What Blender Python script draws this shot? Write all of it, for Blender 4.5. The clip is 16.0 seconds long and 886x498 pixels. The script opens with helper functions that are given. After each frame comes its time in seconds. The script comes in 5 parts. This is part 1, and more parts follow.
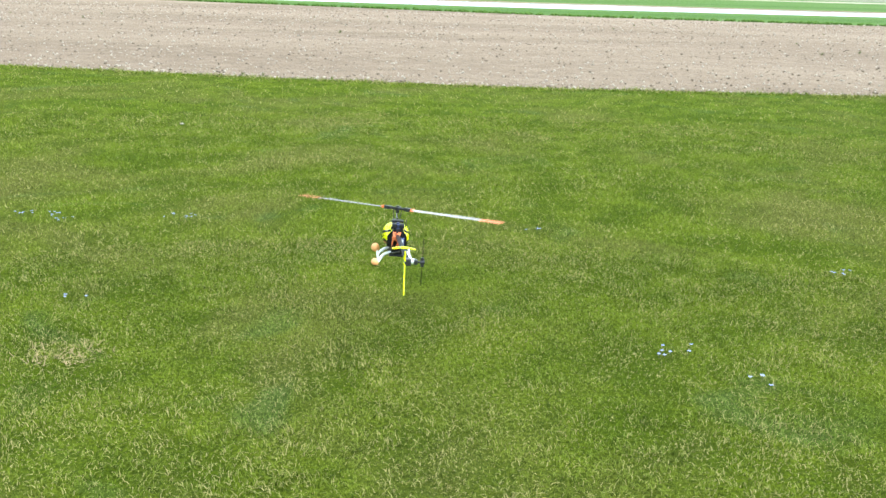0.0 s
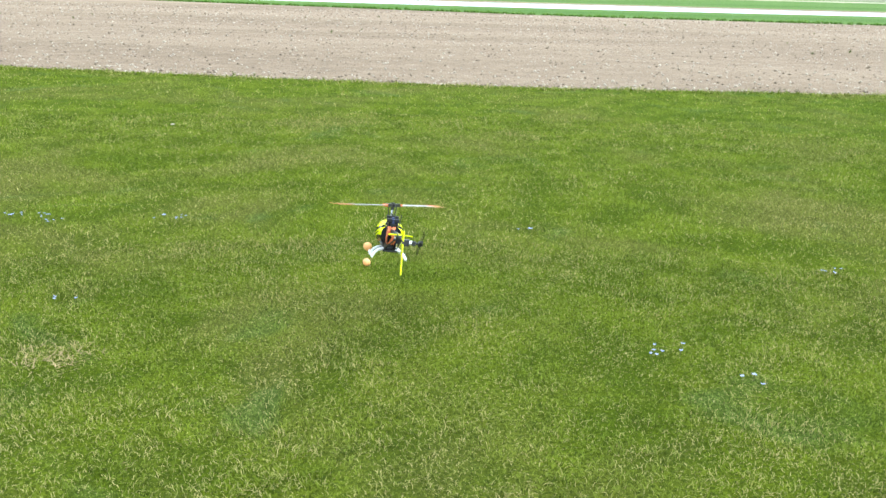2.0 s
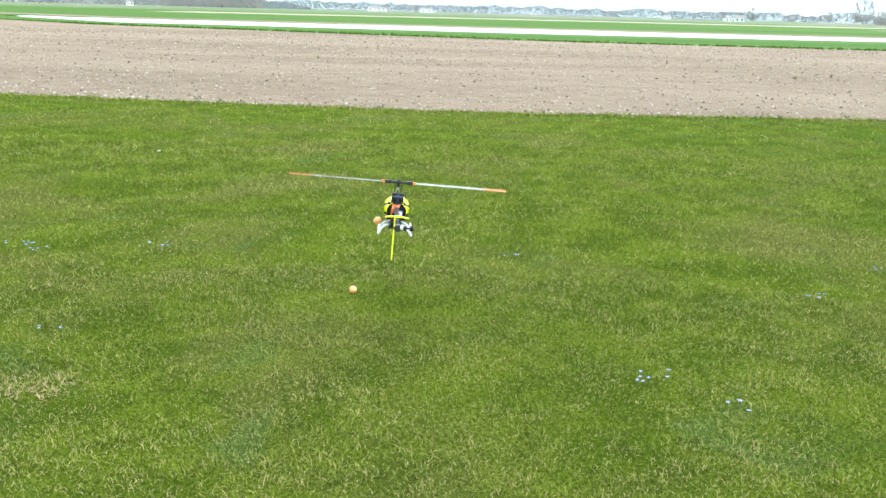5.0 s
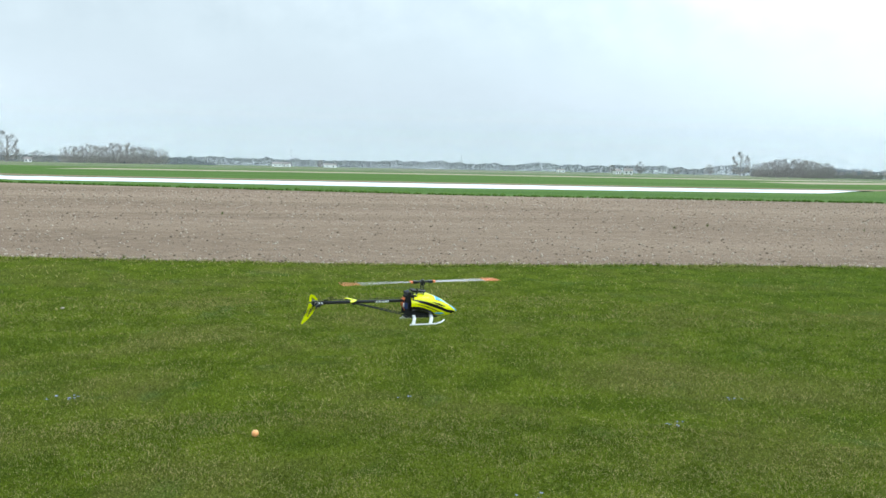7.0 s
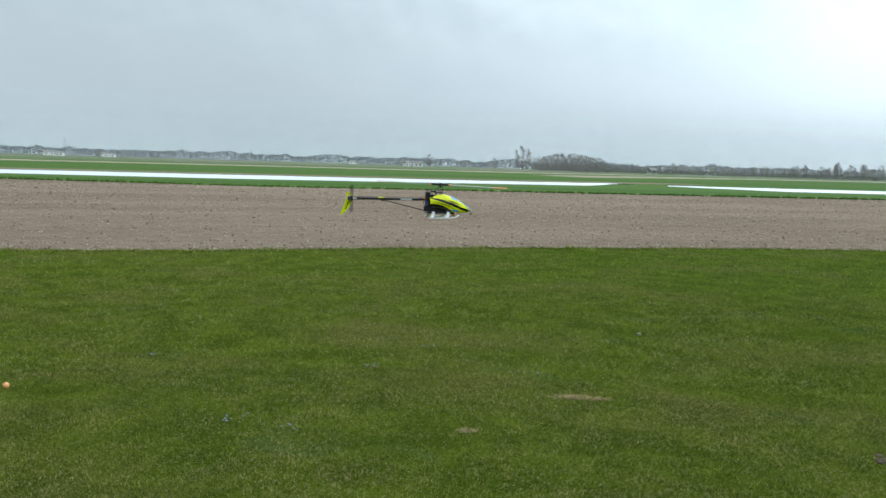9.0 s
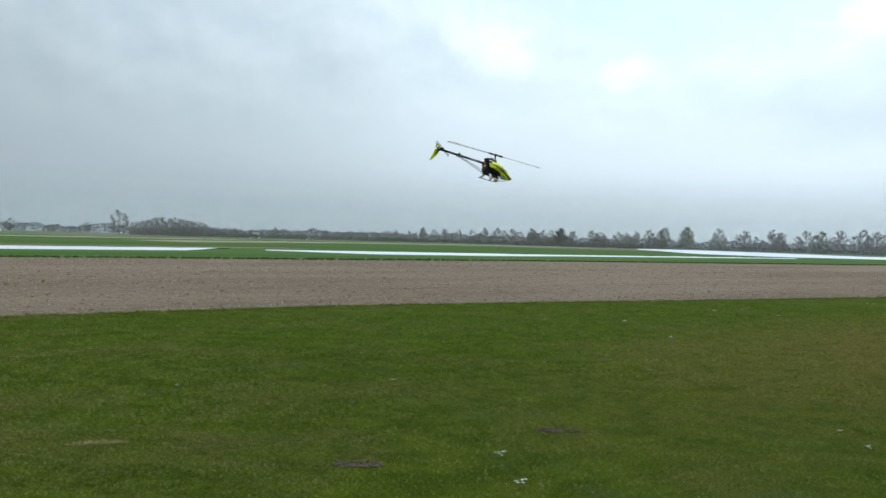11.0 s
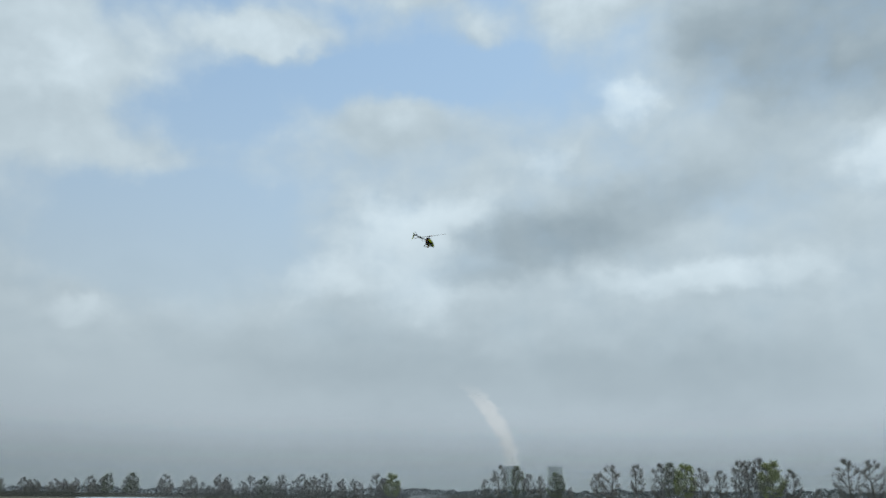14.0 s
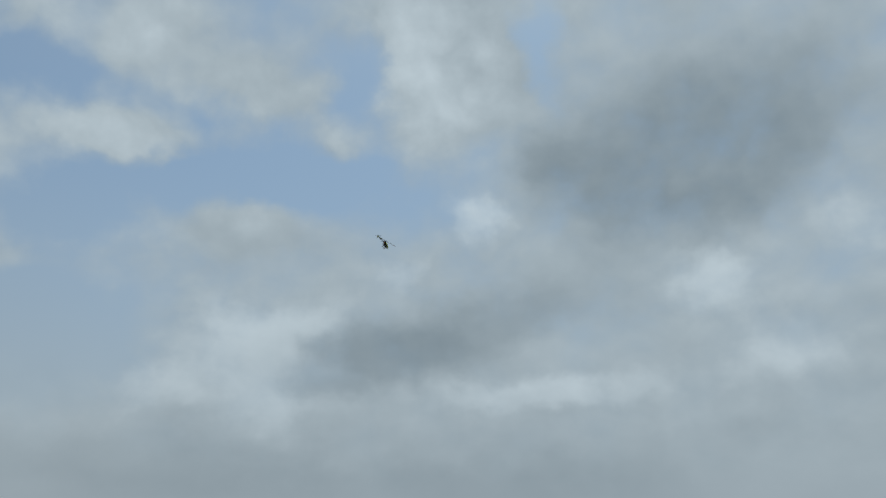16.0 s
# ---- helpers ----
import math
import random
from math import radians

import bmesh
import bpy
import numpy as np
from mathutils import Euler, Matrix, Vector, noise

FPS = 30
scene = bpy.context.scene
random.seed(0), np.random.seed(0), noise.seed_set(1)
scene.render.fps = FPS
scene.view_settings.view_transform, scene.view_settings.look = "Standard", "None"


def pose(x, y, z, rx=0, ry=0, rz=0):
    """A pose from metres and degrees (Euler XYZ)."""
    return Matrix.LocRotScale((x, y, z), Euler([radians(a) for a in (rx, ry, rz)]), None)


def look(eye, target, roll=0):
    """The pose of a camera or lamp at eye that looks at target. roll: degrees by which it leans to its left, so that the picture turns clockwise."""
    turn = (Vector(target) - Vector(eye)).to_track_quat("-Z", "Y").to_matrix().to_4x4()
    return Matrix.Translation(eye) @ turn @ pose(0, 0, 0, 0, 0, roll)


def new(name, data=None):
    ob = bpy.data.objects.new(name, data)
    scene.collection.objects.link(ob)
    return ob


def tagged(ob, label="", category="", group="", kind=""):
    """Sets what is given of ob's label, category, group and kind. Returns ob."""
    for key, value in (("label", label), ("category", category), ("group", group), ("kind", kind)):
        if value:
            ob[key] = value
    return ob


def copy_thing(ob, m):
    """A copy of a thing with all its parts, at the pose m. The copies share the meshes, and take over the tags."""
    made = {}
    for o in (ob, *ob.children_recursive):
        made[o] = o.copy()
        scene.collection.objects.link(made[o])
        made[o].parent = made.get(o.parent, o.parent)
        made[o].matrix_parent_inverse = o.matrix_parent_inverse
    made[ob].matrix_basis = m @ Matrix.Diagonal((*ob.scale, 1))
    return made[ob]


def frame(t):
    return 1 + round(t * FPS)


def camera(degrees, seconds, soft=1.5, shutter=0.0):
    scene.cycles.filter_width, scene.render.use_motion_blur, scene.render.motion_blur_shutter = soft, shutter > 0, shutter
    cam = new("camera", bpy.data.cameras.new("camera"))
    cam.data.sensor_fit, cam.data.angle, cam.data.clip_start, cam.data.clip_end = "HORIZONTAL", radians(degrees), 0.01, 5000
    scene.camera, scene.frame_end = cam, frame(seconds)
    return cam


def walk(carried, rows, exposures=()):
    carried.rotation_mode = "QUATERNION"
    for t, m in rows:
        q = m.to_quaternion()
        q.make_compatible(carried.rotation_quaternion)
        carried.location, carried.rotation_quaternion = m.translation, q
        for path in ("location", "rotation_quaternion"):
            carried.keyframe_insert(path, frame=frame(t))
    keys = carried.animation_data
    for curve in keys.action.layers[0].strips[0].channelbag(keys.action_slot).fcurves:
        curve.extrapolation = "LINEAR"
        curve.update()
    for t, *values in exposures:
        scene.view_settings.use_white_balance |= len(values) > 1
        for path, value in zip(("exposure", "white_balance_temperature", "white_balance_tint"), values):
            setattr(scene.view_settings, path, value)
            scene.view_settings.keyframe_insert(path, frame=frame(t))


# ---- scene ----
cam = camera(52.6, 16.0, 1.5, 0.12)


def aim(x, y, z, yaw, pitch, roll):
    """Camera pose: yaw to the right of +y, pitch up, roll to the left, in degrees."""
    return pose(x, y, z, 0, 0, -yaw) @ pose(0, 0, 0, 90 + pitch) @ pose(0, 0, 0, 0, 0, roll)


# seconds, x, y, z, yaw, pitch, roll
CAMERA_ROWS = [
    (0, -0.000, 0.000, 1.410, -0.88, -16.36, 1.67),
    (0.5, -0.001, 0.002, 1.408, -0.98, -16.54, 1.74),
    (1, -0.002, 0.006, 1.410, -1.01, -16.62, 1.56),
    (1.5, 0.005, 0.006, 1.408, -0.94, -16.32, 1.44),
    (2, 0.005, 0.010, 1.408, -0.39, -16.35, 1.58),
    (2.5, 0.005, 0.005, 1.411, -0.22, -16.31, 1.52),
    (3, 0.005, 0.002, 1.411, -0.27, -16.34, 1.64),
    (5.3, 0.009, 0.008, 1.436, 0.64, -14.03, 1.33),
    (5.5, 0.014, 0.019, 1.473, 0.56, -9.71, 0.45),
    (6, 0.026, -0.042, 1.453, 1.43, -7.98, 0.18),
    (6.5, 0.022, -0.257, 1.487, 4.13, -5.04, 0.51),
    (7, 0.066, -0.492, 1.505, 6.25, -5.12, 1.18),
    (7.5, 0.172, -0.797, 1.477, 9.47, -8.49, 2.32),
    (8, 0.243, -1.150, 1.480, 15.28, -6.56, 2.03),
    (8.2, 0.262, -1.283, 1.485, 15.06, -6.54, 2.01),
    (10.3, 0.350, -2.537, 1.525, 33.40, -1.67, 1.52),
    (10.5, 0.354, -2.657, 1.526, 35.21, -1.38, 1.79),
    (11, 0.372, -2.980, 1.535, 44.24, -0.50, 1.53),
    (11.5, 0.401, -3.250, 1.553, 52.58, 0.38, 1.14),
    (12, 0.485, -3.566, 1.546, 58.81, 3.63, 2.46),
    (12.5, 0.434, -3.828, 1.529, 63.10, 4.33, 1.40),
    (13, 0.728, -3.869, 1.546, 73.68, 7.22, 1.51),
    (13.5, 0.665, -3.669, 1.534, 75.44, 13.78, 1.68),
    (14, 0.621, -3.489, 1.525, 77.84, 15.49, 0.48),
    (14.5, 0.592, -3.342, 1.519, 83.69, 15.35, 1.12),
    (14.8, 0.578, -3.273, 1.516, 85.44, 16.56, 0.68),
    (15, 0.578, -3.240, 1.515, 86.89, 18.39, 0.09),
    (15.5, 0.587, -3.186, 1.513, 87.62, 22.12, 0.06),
    (16, 0.601, -3.157, 1.512, 87.91, 22.58, -0.60),
]
EXPOSURES = [
    (0, 1.3), (3.2, 1.3), (5.3, 1.25), (5.6, 1.22), (6.2, 0.8), (7, 0.4), (7.5, 0.25), (8.2, 0.1),
    (10.3, -0.3), (11, -0.5), (11.5, -0.7), (12, -0.9), (12.5, -1.07), (13.5, -1.32), (14.5, -1.57), (15.2, -1.8), (16, -1.9)]
walk(cam, [(r[0], aim(*r[1:])) for r in CAMERA_ROWS], EXPOSURES)

# ---- world and sun ----
SUN_AZ, SUN_EL = 100.0, 60.0


class Nodes:
    """Short-hand for building a node tree."""

    def __init__(self, tree):
        self.tree = tree
        tree.nodes.clear()

    def add(self, kind, inputs=()):
        n = self.tree.nodes.new(kind)
        for key, value in dict(inputs).items():
            self.put(n.inputs[key], value)
        return n

    def put(self, socket, value):
        if isinstance(value, bpy.types.NodeSocket):
            self.tree.links.new(value, socket)
        elif isinstance(value, bpy.types.Node):
            self.tree.links.new(value.outputs[0], socket)
        else:
            socket.default_value = value

    def math(self, op, a, b=0.0, c=0.0, clamp=False):
        n = self.add("ShaderNodeMath", {0: a, 1: b, 2: c})
        n.operation, n.use_clamp = op, clamp
        return n.outputs[0]

    def vec(self, op, a, b=(0, 0, 0)):
        n = self.add("ShaderNodeVectorMath", {0: a, 1: b})
        n.operation = op
        return n.outputs["Value"] if op in ("DOT_PRODUCT", "LENGTH") else n.outputs[0]

    def mix(self, fac, a, b, blend="MIX"):
        n = self.add("ShaderNodeMix")
        n.data_type, n.blend_type = "RGBA", blend
        self.put(n.inputs[0], fac)
        self.put(n.inputs[6], a if isinstance(a, (bpy.types.NodeSocket, bpy.types.Node)) else (*a, 1))
        self.put(n.inputs[7], b if isinstance(b, (bpy.types.NodeSocket, bpy.types.Node)) else (*b, 1))
        return n.outputs[2]

    def noise(self, vector, scale, detail=4, rough=0.55, distort=0.0):
        return self.add("ShaderNodeTexNoise", {"Vector": vector, "Scale": scale, "Detail": detail, "Roughness": rough, "Distortion": distort}).outputs[0]

    def ramp(self, fac, low, high, a=0.0, b=1.0):
        n = self.add("ShaderNodeMapRange", {0: fac, 1: low, 2: high, 3: a, 4: b})
        n.interpolation_type = "SMOOTHSTEP"
        return n.outputs[0]


# cloud shapes: azimuth, elevation, half-width, half-height (degrees), weight
PUFFS = [
    (66.3, 34.6, 5.3, 2.5, 0.7), (74.6, 31.9, 5.5, 2.0, 0.7), (86.2, 37.1, 5.4, 2.9, 0.9), (86.0, 31.4, 3.2, 2.9, 0.9), (91.7, 32.9, 2.4, 2.0, 0.8), (65.3, 27.9, 3.7, 1.3, 0.55),
    (73.1, 23.5, 5.1, 1.4, 0.5), (60.4, 27.2, 2.8, 2.9, 0.35), (58.3, 33.6, 2.2, 1.4, 0.5), (80.9, 29.0, 2.1, 1.1, 0.5), (52.0, 24.9, 6.0, 4.0, 0.8), (59.8, 19.8, 3.5, 1.1, 0.4),
    (67.2, 28.5, 4.5, 1.4, 0.4), (47.4, 11.8, 3.0, 2.2, 0.35), (55.4, 10.4, 2.8, 1.2, 0.4), (56.8, 20.2, 8.8, 1.4, 0.4), (67.1, 12.7, 4.4, 2.2, 0.3)]
GAPS = [
    (82.0, 32.9, 2.4, 2.5, 0.8), (95.0, 35.3, 1.8, 2.5, 0.9), (70.1, 26.3, 9.3, 1.5, 0.45), (63.6, 16.0, 5.5, 4.0, 1.1), (62.3, 22.2, 5.5, 2.2, 0.5), (78.6, 26.8, 5.6, 2.2, 0.5),
    (60.6, 23.0, 3.5, 2.5, 0.4), (56.0, 15.9, 7.0, 3.6, 0.8), (114.7, 19.5, 2.3, 1.8, 0.3), (57.8, 13.9, 4.8, 2.2, 0.3), (59.6, 31.0, 3.4, 2.2, 0.6), (70.5, 30.0, 3.0, 1.0, 0.4)]
LIT = [
    (90.1, 24.2, 2.2, 1.4, 1.0), (84.6, 21.2, 1.9, 1.1, 0.7), (80.5, 18.2, 2.3, 1.3, 0.6), (75.0, 15.4, 3.4, 3.0, 0.9), (76.9, 12.5, 2.2, 2.0, 0.6), (105.5, 19.6, 2.7, 1.8, 0.9), (109.8, 15.2, 3.7, 2.2, 0.7),
    (94.5, 13.2, 8.5, 1.1, 0.9), (114.3, 22.2, 3.5, 2.2, 0.5), (69.3, 13.6, 1.9, 1.4, 0.7), (48.0, 11.6, 2.0, 1.6, 0.55), (55.0, 10.3, 2.4, 0.8, 0.65), (45.5, 13.2, 2.0, 1.6, 0.3), (75.7, 17.7, 3.4, 1.8, 0.4), (86.2, 34.0, 4.4, 4.3, 0.3)]
DARK = [
    (103.5, 25.6, 7.6, 4.0, 1.0), (109.8, 30.2, 10.9, 5.1, 0.65), (95.1, 28.1, 2.5, 2.5, 0.4), (84.0, 15.7, 5.6, 2.0, 1.0), (92.3, 18.2, 7.6, 2.2, 0.65), (79.6, 13.6, 2.2, 0.7, 0.4),
    (70.4, 8.2, 11.2, 2.6, 0.75), (93.3, 7.5, 11.9, 2.6, 0.85), (109.7, 10.9, 7.4, 1.4, 0.4)]


def make_world():
    world = bpy.data.worlds.new("sky")
    scene.world = world
    world.use_nodes = True
    n = Nodes(world.node_tree)
    way = n.vec("NORMALIZE", n.add("ShaderNodeTexCoord").outputs["Generated"])
    sep = n.add("ShaderNodeSeparateXYZ", {0: way})
    sx, sy, sz = sep.outputs
    az = n.math("MULTIPLY", n.math("ARCTAN2", sx, sy), 180 / math.pi)
    el = n.math("MULTIPLY", n.math("ARCSINE", sz), 180 / math.pi)
    flat = n.add("ShaderNodeCombineXYZ", {0: az, 1: n.math("MULTIPLY", el, 1.2), 2: 0.0}).outputs[0]
    warp = n.add("ShaderNodeTexNoise", {"Vector": flat, "Scale": 0.26, "Detail": 4, "Roughness": 0.52})
    shift = n.vec("MULTIPLY", n.vec("SUBTRACT", warp.outputs["Color"], (0.5, 0.5, 0.5)), (5.0, 3.6, 0))
    place = n.vec("ADD", n.add("ShaderNodeCombineXYZ", {0: az, 1: el, 2: 0.0}).outputs[0], shift)
    # billows: the same noise a little higher up tells the sunlit tops from the shaded undersides
    curl = n.vec("ADD", flat, n.vec("MULTIPLY", shift, (0.3, 0.3, 0)))
    billow = n.noise(curl, 0.22, 4, 0.5)
    above = n.noise(n.vec("ADD", curl, (0.6, 1.2, 0)), 0.22, 4, 0.5)
    ragged = n.math("SUBTRACT", billow, 0.5)
    relief = n.math("SUBTRACT", billow, above)
    veil = n.noise(n.vec("MULTIPLY", flat, (0.6, 1.0, 1.0)), 0.13, 4, 0.5)

    def total(blobs):
        acc = None
        for a, e, wa, we, gain in blobs:
            d = n.vec("MULTIPLY", n.vec("SUBTRACT", place, (a, e, 0)), (1 / wa, 1 / we, 0))
            w = n.math("MULTIPLY", n.math("EXPONENT", n.math("MULTIPLY", n.vec("DOT_PRODUCT", d, d), -0.8)), gain)
            acc = w if acc is None else n.math("ADD", acc, w)
        return acc

    # the higher sky is broken cloud, the lower sky hazy
    high = n.ramp(el, 3, 13)
    puffs = total(PUFFS)
    lit = n.ramp(n.math("ADD", n.math("MULTIPLY_ADD", puffs, 0.45, total(LIT)), n.math("MULTIPLY", ragged, 0.9)), 0.18, 0.95)
    dark = n.ramp(n.math("ADD", total(DARK), n.math("MULTIPLY", ragged, 0.45)), 0.12, 1.05)
    bright = n.math("ADD", 0.51, n.math("MULTIPLY", n.math("MULTIPLY", relief, high), 0.20))
    bright = n.math("ADD", bright, n.math("MULTIPLY", n.math("SUBTRACT", veil, 0.5), 0.08))
    # thicker cloud to the north, thinner to the north-east
    bright = n.math("SUBTRACT", bright, n.math("MULTIPLY", n.math("MULTIPLY", n.ramp(az, -5, 12), n.ramp(az, 42, 28)), 0.035))
    bright = n.math("ADD", bright, n.math("MULTIPLY", n.math("MULTIPLY", n.ramp(az, 36, 48), n.ramp(az, 74, 62)), 0.045))
    bright = n.math("SUBTRACT", bright, n.math("MULTIPLY", dark, n.ramp(el, 6, 17, 0.085, 0.185)))
    bright = n.math("ADD", bright, n.math("MULTIPLY", lit, n.ramp(el, 8, 24, 0.11, 0.18)))
    grey = n.mix(bright, (0.0, 0.045, 0.08), (0.87, 1.01, 1.09))
    sky = n.add("ShaderNodeTexSky")
    sky.sky_type, sky.sun_disc, sky.dust_density = "NISHITA", False, 1.0
    sky.sun_elevation, sky.sun_rotation = radians(SUN_EL), radians(SUN_AZ)
    blue = n.mix(1.0, sky.outputs[0], (0.080, 0.106, 0.112), "MULTIPLY")
    # open blue to the north-east of the heavy cloud
    east = n.math("MULTIPLY", n.ramp(az, 94, 88), n.ramp(az, 40, 62))
    gaps = n.math("ADD", n.math("MULTIPLY", n.math("MULTIPLY", east, n.ramp(el, 20, 27)), 0.45), total(GAPS))
    gaps = n.math("SUBTRACT", n.math("SUBTRACT", gaps, puffs), n.math("MULTIPLY", ragged, 1.2))
    gaps = n.math("MULTIPLY", n.ramp(gaps, -0.15, 0.75), n.ramp(el, 5, 18))
    haze = n.mix(n.ramp(el, 12, 30, 0.75, 0.32), blue, (0.46, 0.555, 0.62))
    colour = n.mix(gaps, grey, haze)
    low = n.ramp(el, -1, 9, 0.6, 0.0)
    colour = n.mix(low, colour, (0.40, 0.468, 0.54))
    # thin cloud glows round the hidden sun
    toward = n.vec("DOT_PRODUCT", way, (math.sin(radians(SUN_AZ)) * math.cos(radians(SUN_EL)), math.cos(radians(SUN_AZ)) * math.cos(radians(SUN_EL)), math.sin(radians(SUN_EL))))
    # second ramp: unseen western sky raised, added fill for the helicopter's near side
    glow = n.math("ADD", n.ramp(toward, -0.05, 0.8, 1.2, 3.0), n.ramp(toward, -0.10, -0.5, 0.0, 1.0))
    colour = n.mix(1.0, colour, n.add("ShaderNodeCombineXYZ", {0: glow, 1: glow, 2: glow}).outputs[0], "MULTIPLY")
    # the sunlit steam that drifts from the cooling tower into the cloud
    puff = n.math("MULTIPLY", n.math("SUBTRACT", n.noise(flat, 1.5, 6, 0.65), 0.5), 1.5)
    rise = n.math("SUBTRACT", el, 1.9)
    axis = n.math("SUBTRACT", n.math("SUBTRACT", 82.3, n.math("MULTIPLY", rise, 0.12)), n.math("MULTIPLY", n.math("MULTIPLY", rise, rise), 0.09))
    off = n.math("ABSOLUTE", n.math("ADD", n.math("SUBTRACT", az, axis), puff))
    column = n.math("MULTIPLY", n.ramp(n.math("DIVIDE", off, n.math("MULTIPLY_ADD", rise, 0.05, 0.42)), 1.25, 0.55), n.math("MULTIPLY", n.ramp(el, 7.2, 5.2), n.ramp(el, 1.7, 2.0)))
    colour = n.mix(n.math("MULTIPLY", column, 0.6), colour, (1.75, 1.86, 1.90))
    back = n.add("ShaderNodeBackground", {"Color": colour, "Strength": 1.0})
    n.add("ShaderNodeOutputWorld", {"Surface": back})


make_world()
sun = new("sun", bpy.data.lights.new("sun", "SUN"))
sun.data.energy, sun.data.angle, sun.data.color = 0.6, radians(20), (1.0, 0.96, 0.9)
sun.matrix_world = look((0, 0, 0), (-math.sin(radians(SUN_AZ)) * math.cos(radians(SUN_EL)), -math.cos(radians(SUN_AZ)) * math.cos(radians(SUN_EL)), -math.sin(radians(SUN_EL))))


# ---- materials ----
def material(name, rough=0.6, metal=0.0, spec=0.5):
    m = bpy.data.materials.new(name)
    m.use_nodes = True
    n = Nodes(m.node_tree)
    b = n.add("ShaderNodeBsdfPrincipled", {"Roughness": rough, "Metallic": metal, "Specular IOR Level": spec})
    n.add("ShaderNodeOutputMaterial", {"Surface": b})
    return m, n, b


def plain(name, colour, rough=0.5, metal=0.0, spec=0.5, vary=0.12, scale=30.0, bump=0.0):
    """A colour with faint soiling at two scales."""
    m, n, b = material(name, rough, metal, spec)
    pos = n.add("ShaderNodeTexCoord").outputs["Object"]
    g = n.math("ADD", n.math("MULTIPLY", n.noise(pos, scale, 5), 0.6), n.math("MULTIPLY", n.noise(pos, scale * 7, 3), 0.4))
    dark = tuple(c * (1 - vary * 2) for c in colour)
    lite = tuple(min(1, c * (1 + vary)) for c in colour)
    n.put(b.inputs["Base Color"], n.mix(n.ramp(g, 0.25, 0.75), dark, lite))
    if bump:
        n.put(b.inputs["Normal"], n.add("ShaderNodeBump", {"Height": g, "Strength": bump, "Distance": 0.002}))
    return m


def lawn_colour(n, pos):
    """Green lawn with paler, drier and bluer patches."""
    big = n.noise(pos, 0.55, 4, 0.6, 0.6)
    mid = n.noise(pos, 2.3, 5, 0.6, 0.4)
    small = n.noise(pos, 19, 4, 0.65)
    col = n.mix(n.ramp(mid, 0.36, 0.66), (0.104, 0.150, 0.008), (0.188, 0.238, 0.018))
    col = n.mix(n.math("MULTIPLY", n.ramp(big, 0.46, 0.68), 0.65), col, (0.24, 0.215, 0.060))
    col = n.mix(n.math("MULTIPLY", n.ramp(n.noise(pos, 1.1, 3, 0.6, 1.0), 0.58, 0.72), 0.55), col, (0.13, 0.20, 0.055))
    col = n.mix(n.math("MULTIPLY", n.ramp(small, 0.57, 0.8), 0.4), col, (0.33, 0.28, 0.11))
    # worn, moss-brown turf some way off to the east
    east = n.ramp(n.vec("LENGTH", n.vec("MULTIPLY", n.vec("SUBTRACT", pos, (19, 1.5, 0)), (0.085, 0.24, 0))), 1.35, 0.35)
    col = n.mix(n.math("MULTIPLY", n.math("MULTIPLY", east, n.ramp(mid, 0.2, 0.55)), 0.85), col, (0.34, 0.235, 0.075))
    # darker turf to the east: its dimness against the bright sky, put into the colour
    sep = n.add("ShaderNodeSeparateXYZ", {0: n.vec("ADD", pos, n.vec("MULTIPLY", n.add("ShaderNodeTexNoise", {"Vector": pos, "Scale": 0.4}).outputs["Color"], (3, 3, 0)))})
    dimmed = n.mix(1.0, col, (0.82, 0.90, 0.72), "MULTIPLY")
    col = n.mix(n.ramp(sep.outputs[0], 3.0, 10.0), col, dimmed)
    return col


def make_lawn_material():
    m, n, b = material("lawn", 1.0, 0, 0.02)
    pos = n.add("ShaderNodeNewGeometry").outputs["Position"]
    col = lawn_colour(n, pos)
    fine = n.noise(pos, 60, 4, 0.7)
    col = n.mix(n.ramp(fine, 0.35, 0.75, 0.8, 0.0), col, (0.026, 0.042, 0.006))
    n.put(b.inputs["Base Color"], col)
    n.put(b.inputs["Normal"], n.add("ShaderNodeBump", {"Height": n.math("ADD", fine, n.noise(pos, 9, 4)), "Strength": 1.0, "Distance": 0.03}))
    return m


def make_blade_material():
    m, n, b = material("grass_blade", 0.75, 0, 0.08)
    geo = n.add("ShaderNodeNewGeometry")
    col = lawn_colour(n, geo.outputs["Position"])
    rnd = geo.outputs["Random Per Island"]
    col = n.mix(n.ramp(rnd, 0.0, 0.55, 0.88, 0.0), col, (0.034, 0.058, 0.006))
    col = n.mix(n.ramp(rnd, 0.5, 0.75, 0.0, 0.32), col, (0.30, 0.37, 0.07))
    dry = n.ramp(n.math("ADD", rnd, n.math("MULTIPLY", n.math("SUBTRACT", n.noise(geo.outputs["Position"], 1.3, 4, 0.65, 0.5), 0.5), 0.9)), 0.73, 0.92, 0.0, 0.8)
    away = n.ramp(n.add("ShaderNodeSeparateXYZ", {0: geo.outputs["Position"]}).outputs[0], 3.0, 9.0, 1.0, 0.5)
    col = n.mix(n.math("MULTIPLY", dry, away), col, (0.46, 0.37, 0.17))
    n.put(b.inputs["Base Color"], col)
    out = [x for x in n.tree.nodes if x.bl_idname == "ShaderNodeOutputMaterial"][0]
    tr = n.add("ShaderNodeBsdfTranslucent", {"Color": col})
    n.put(out.inputs["Surface"], n.add("ShaderNodeMixShader", {0: 0.3, 1: b, 2: tr}))
    return m


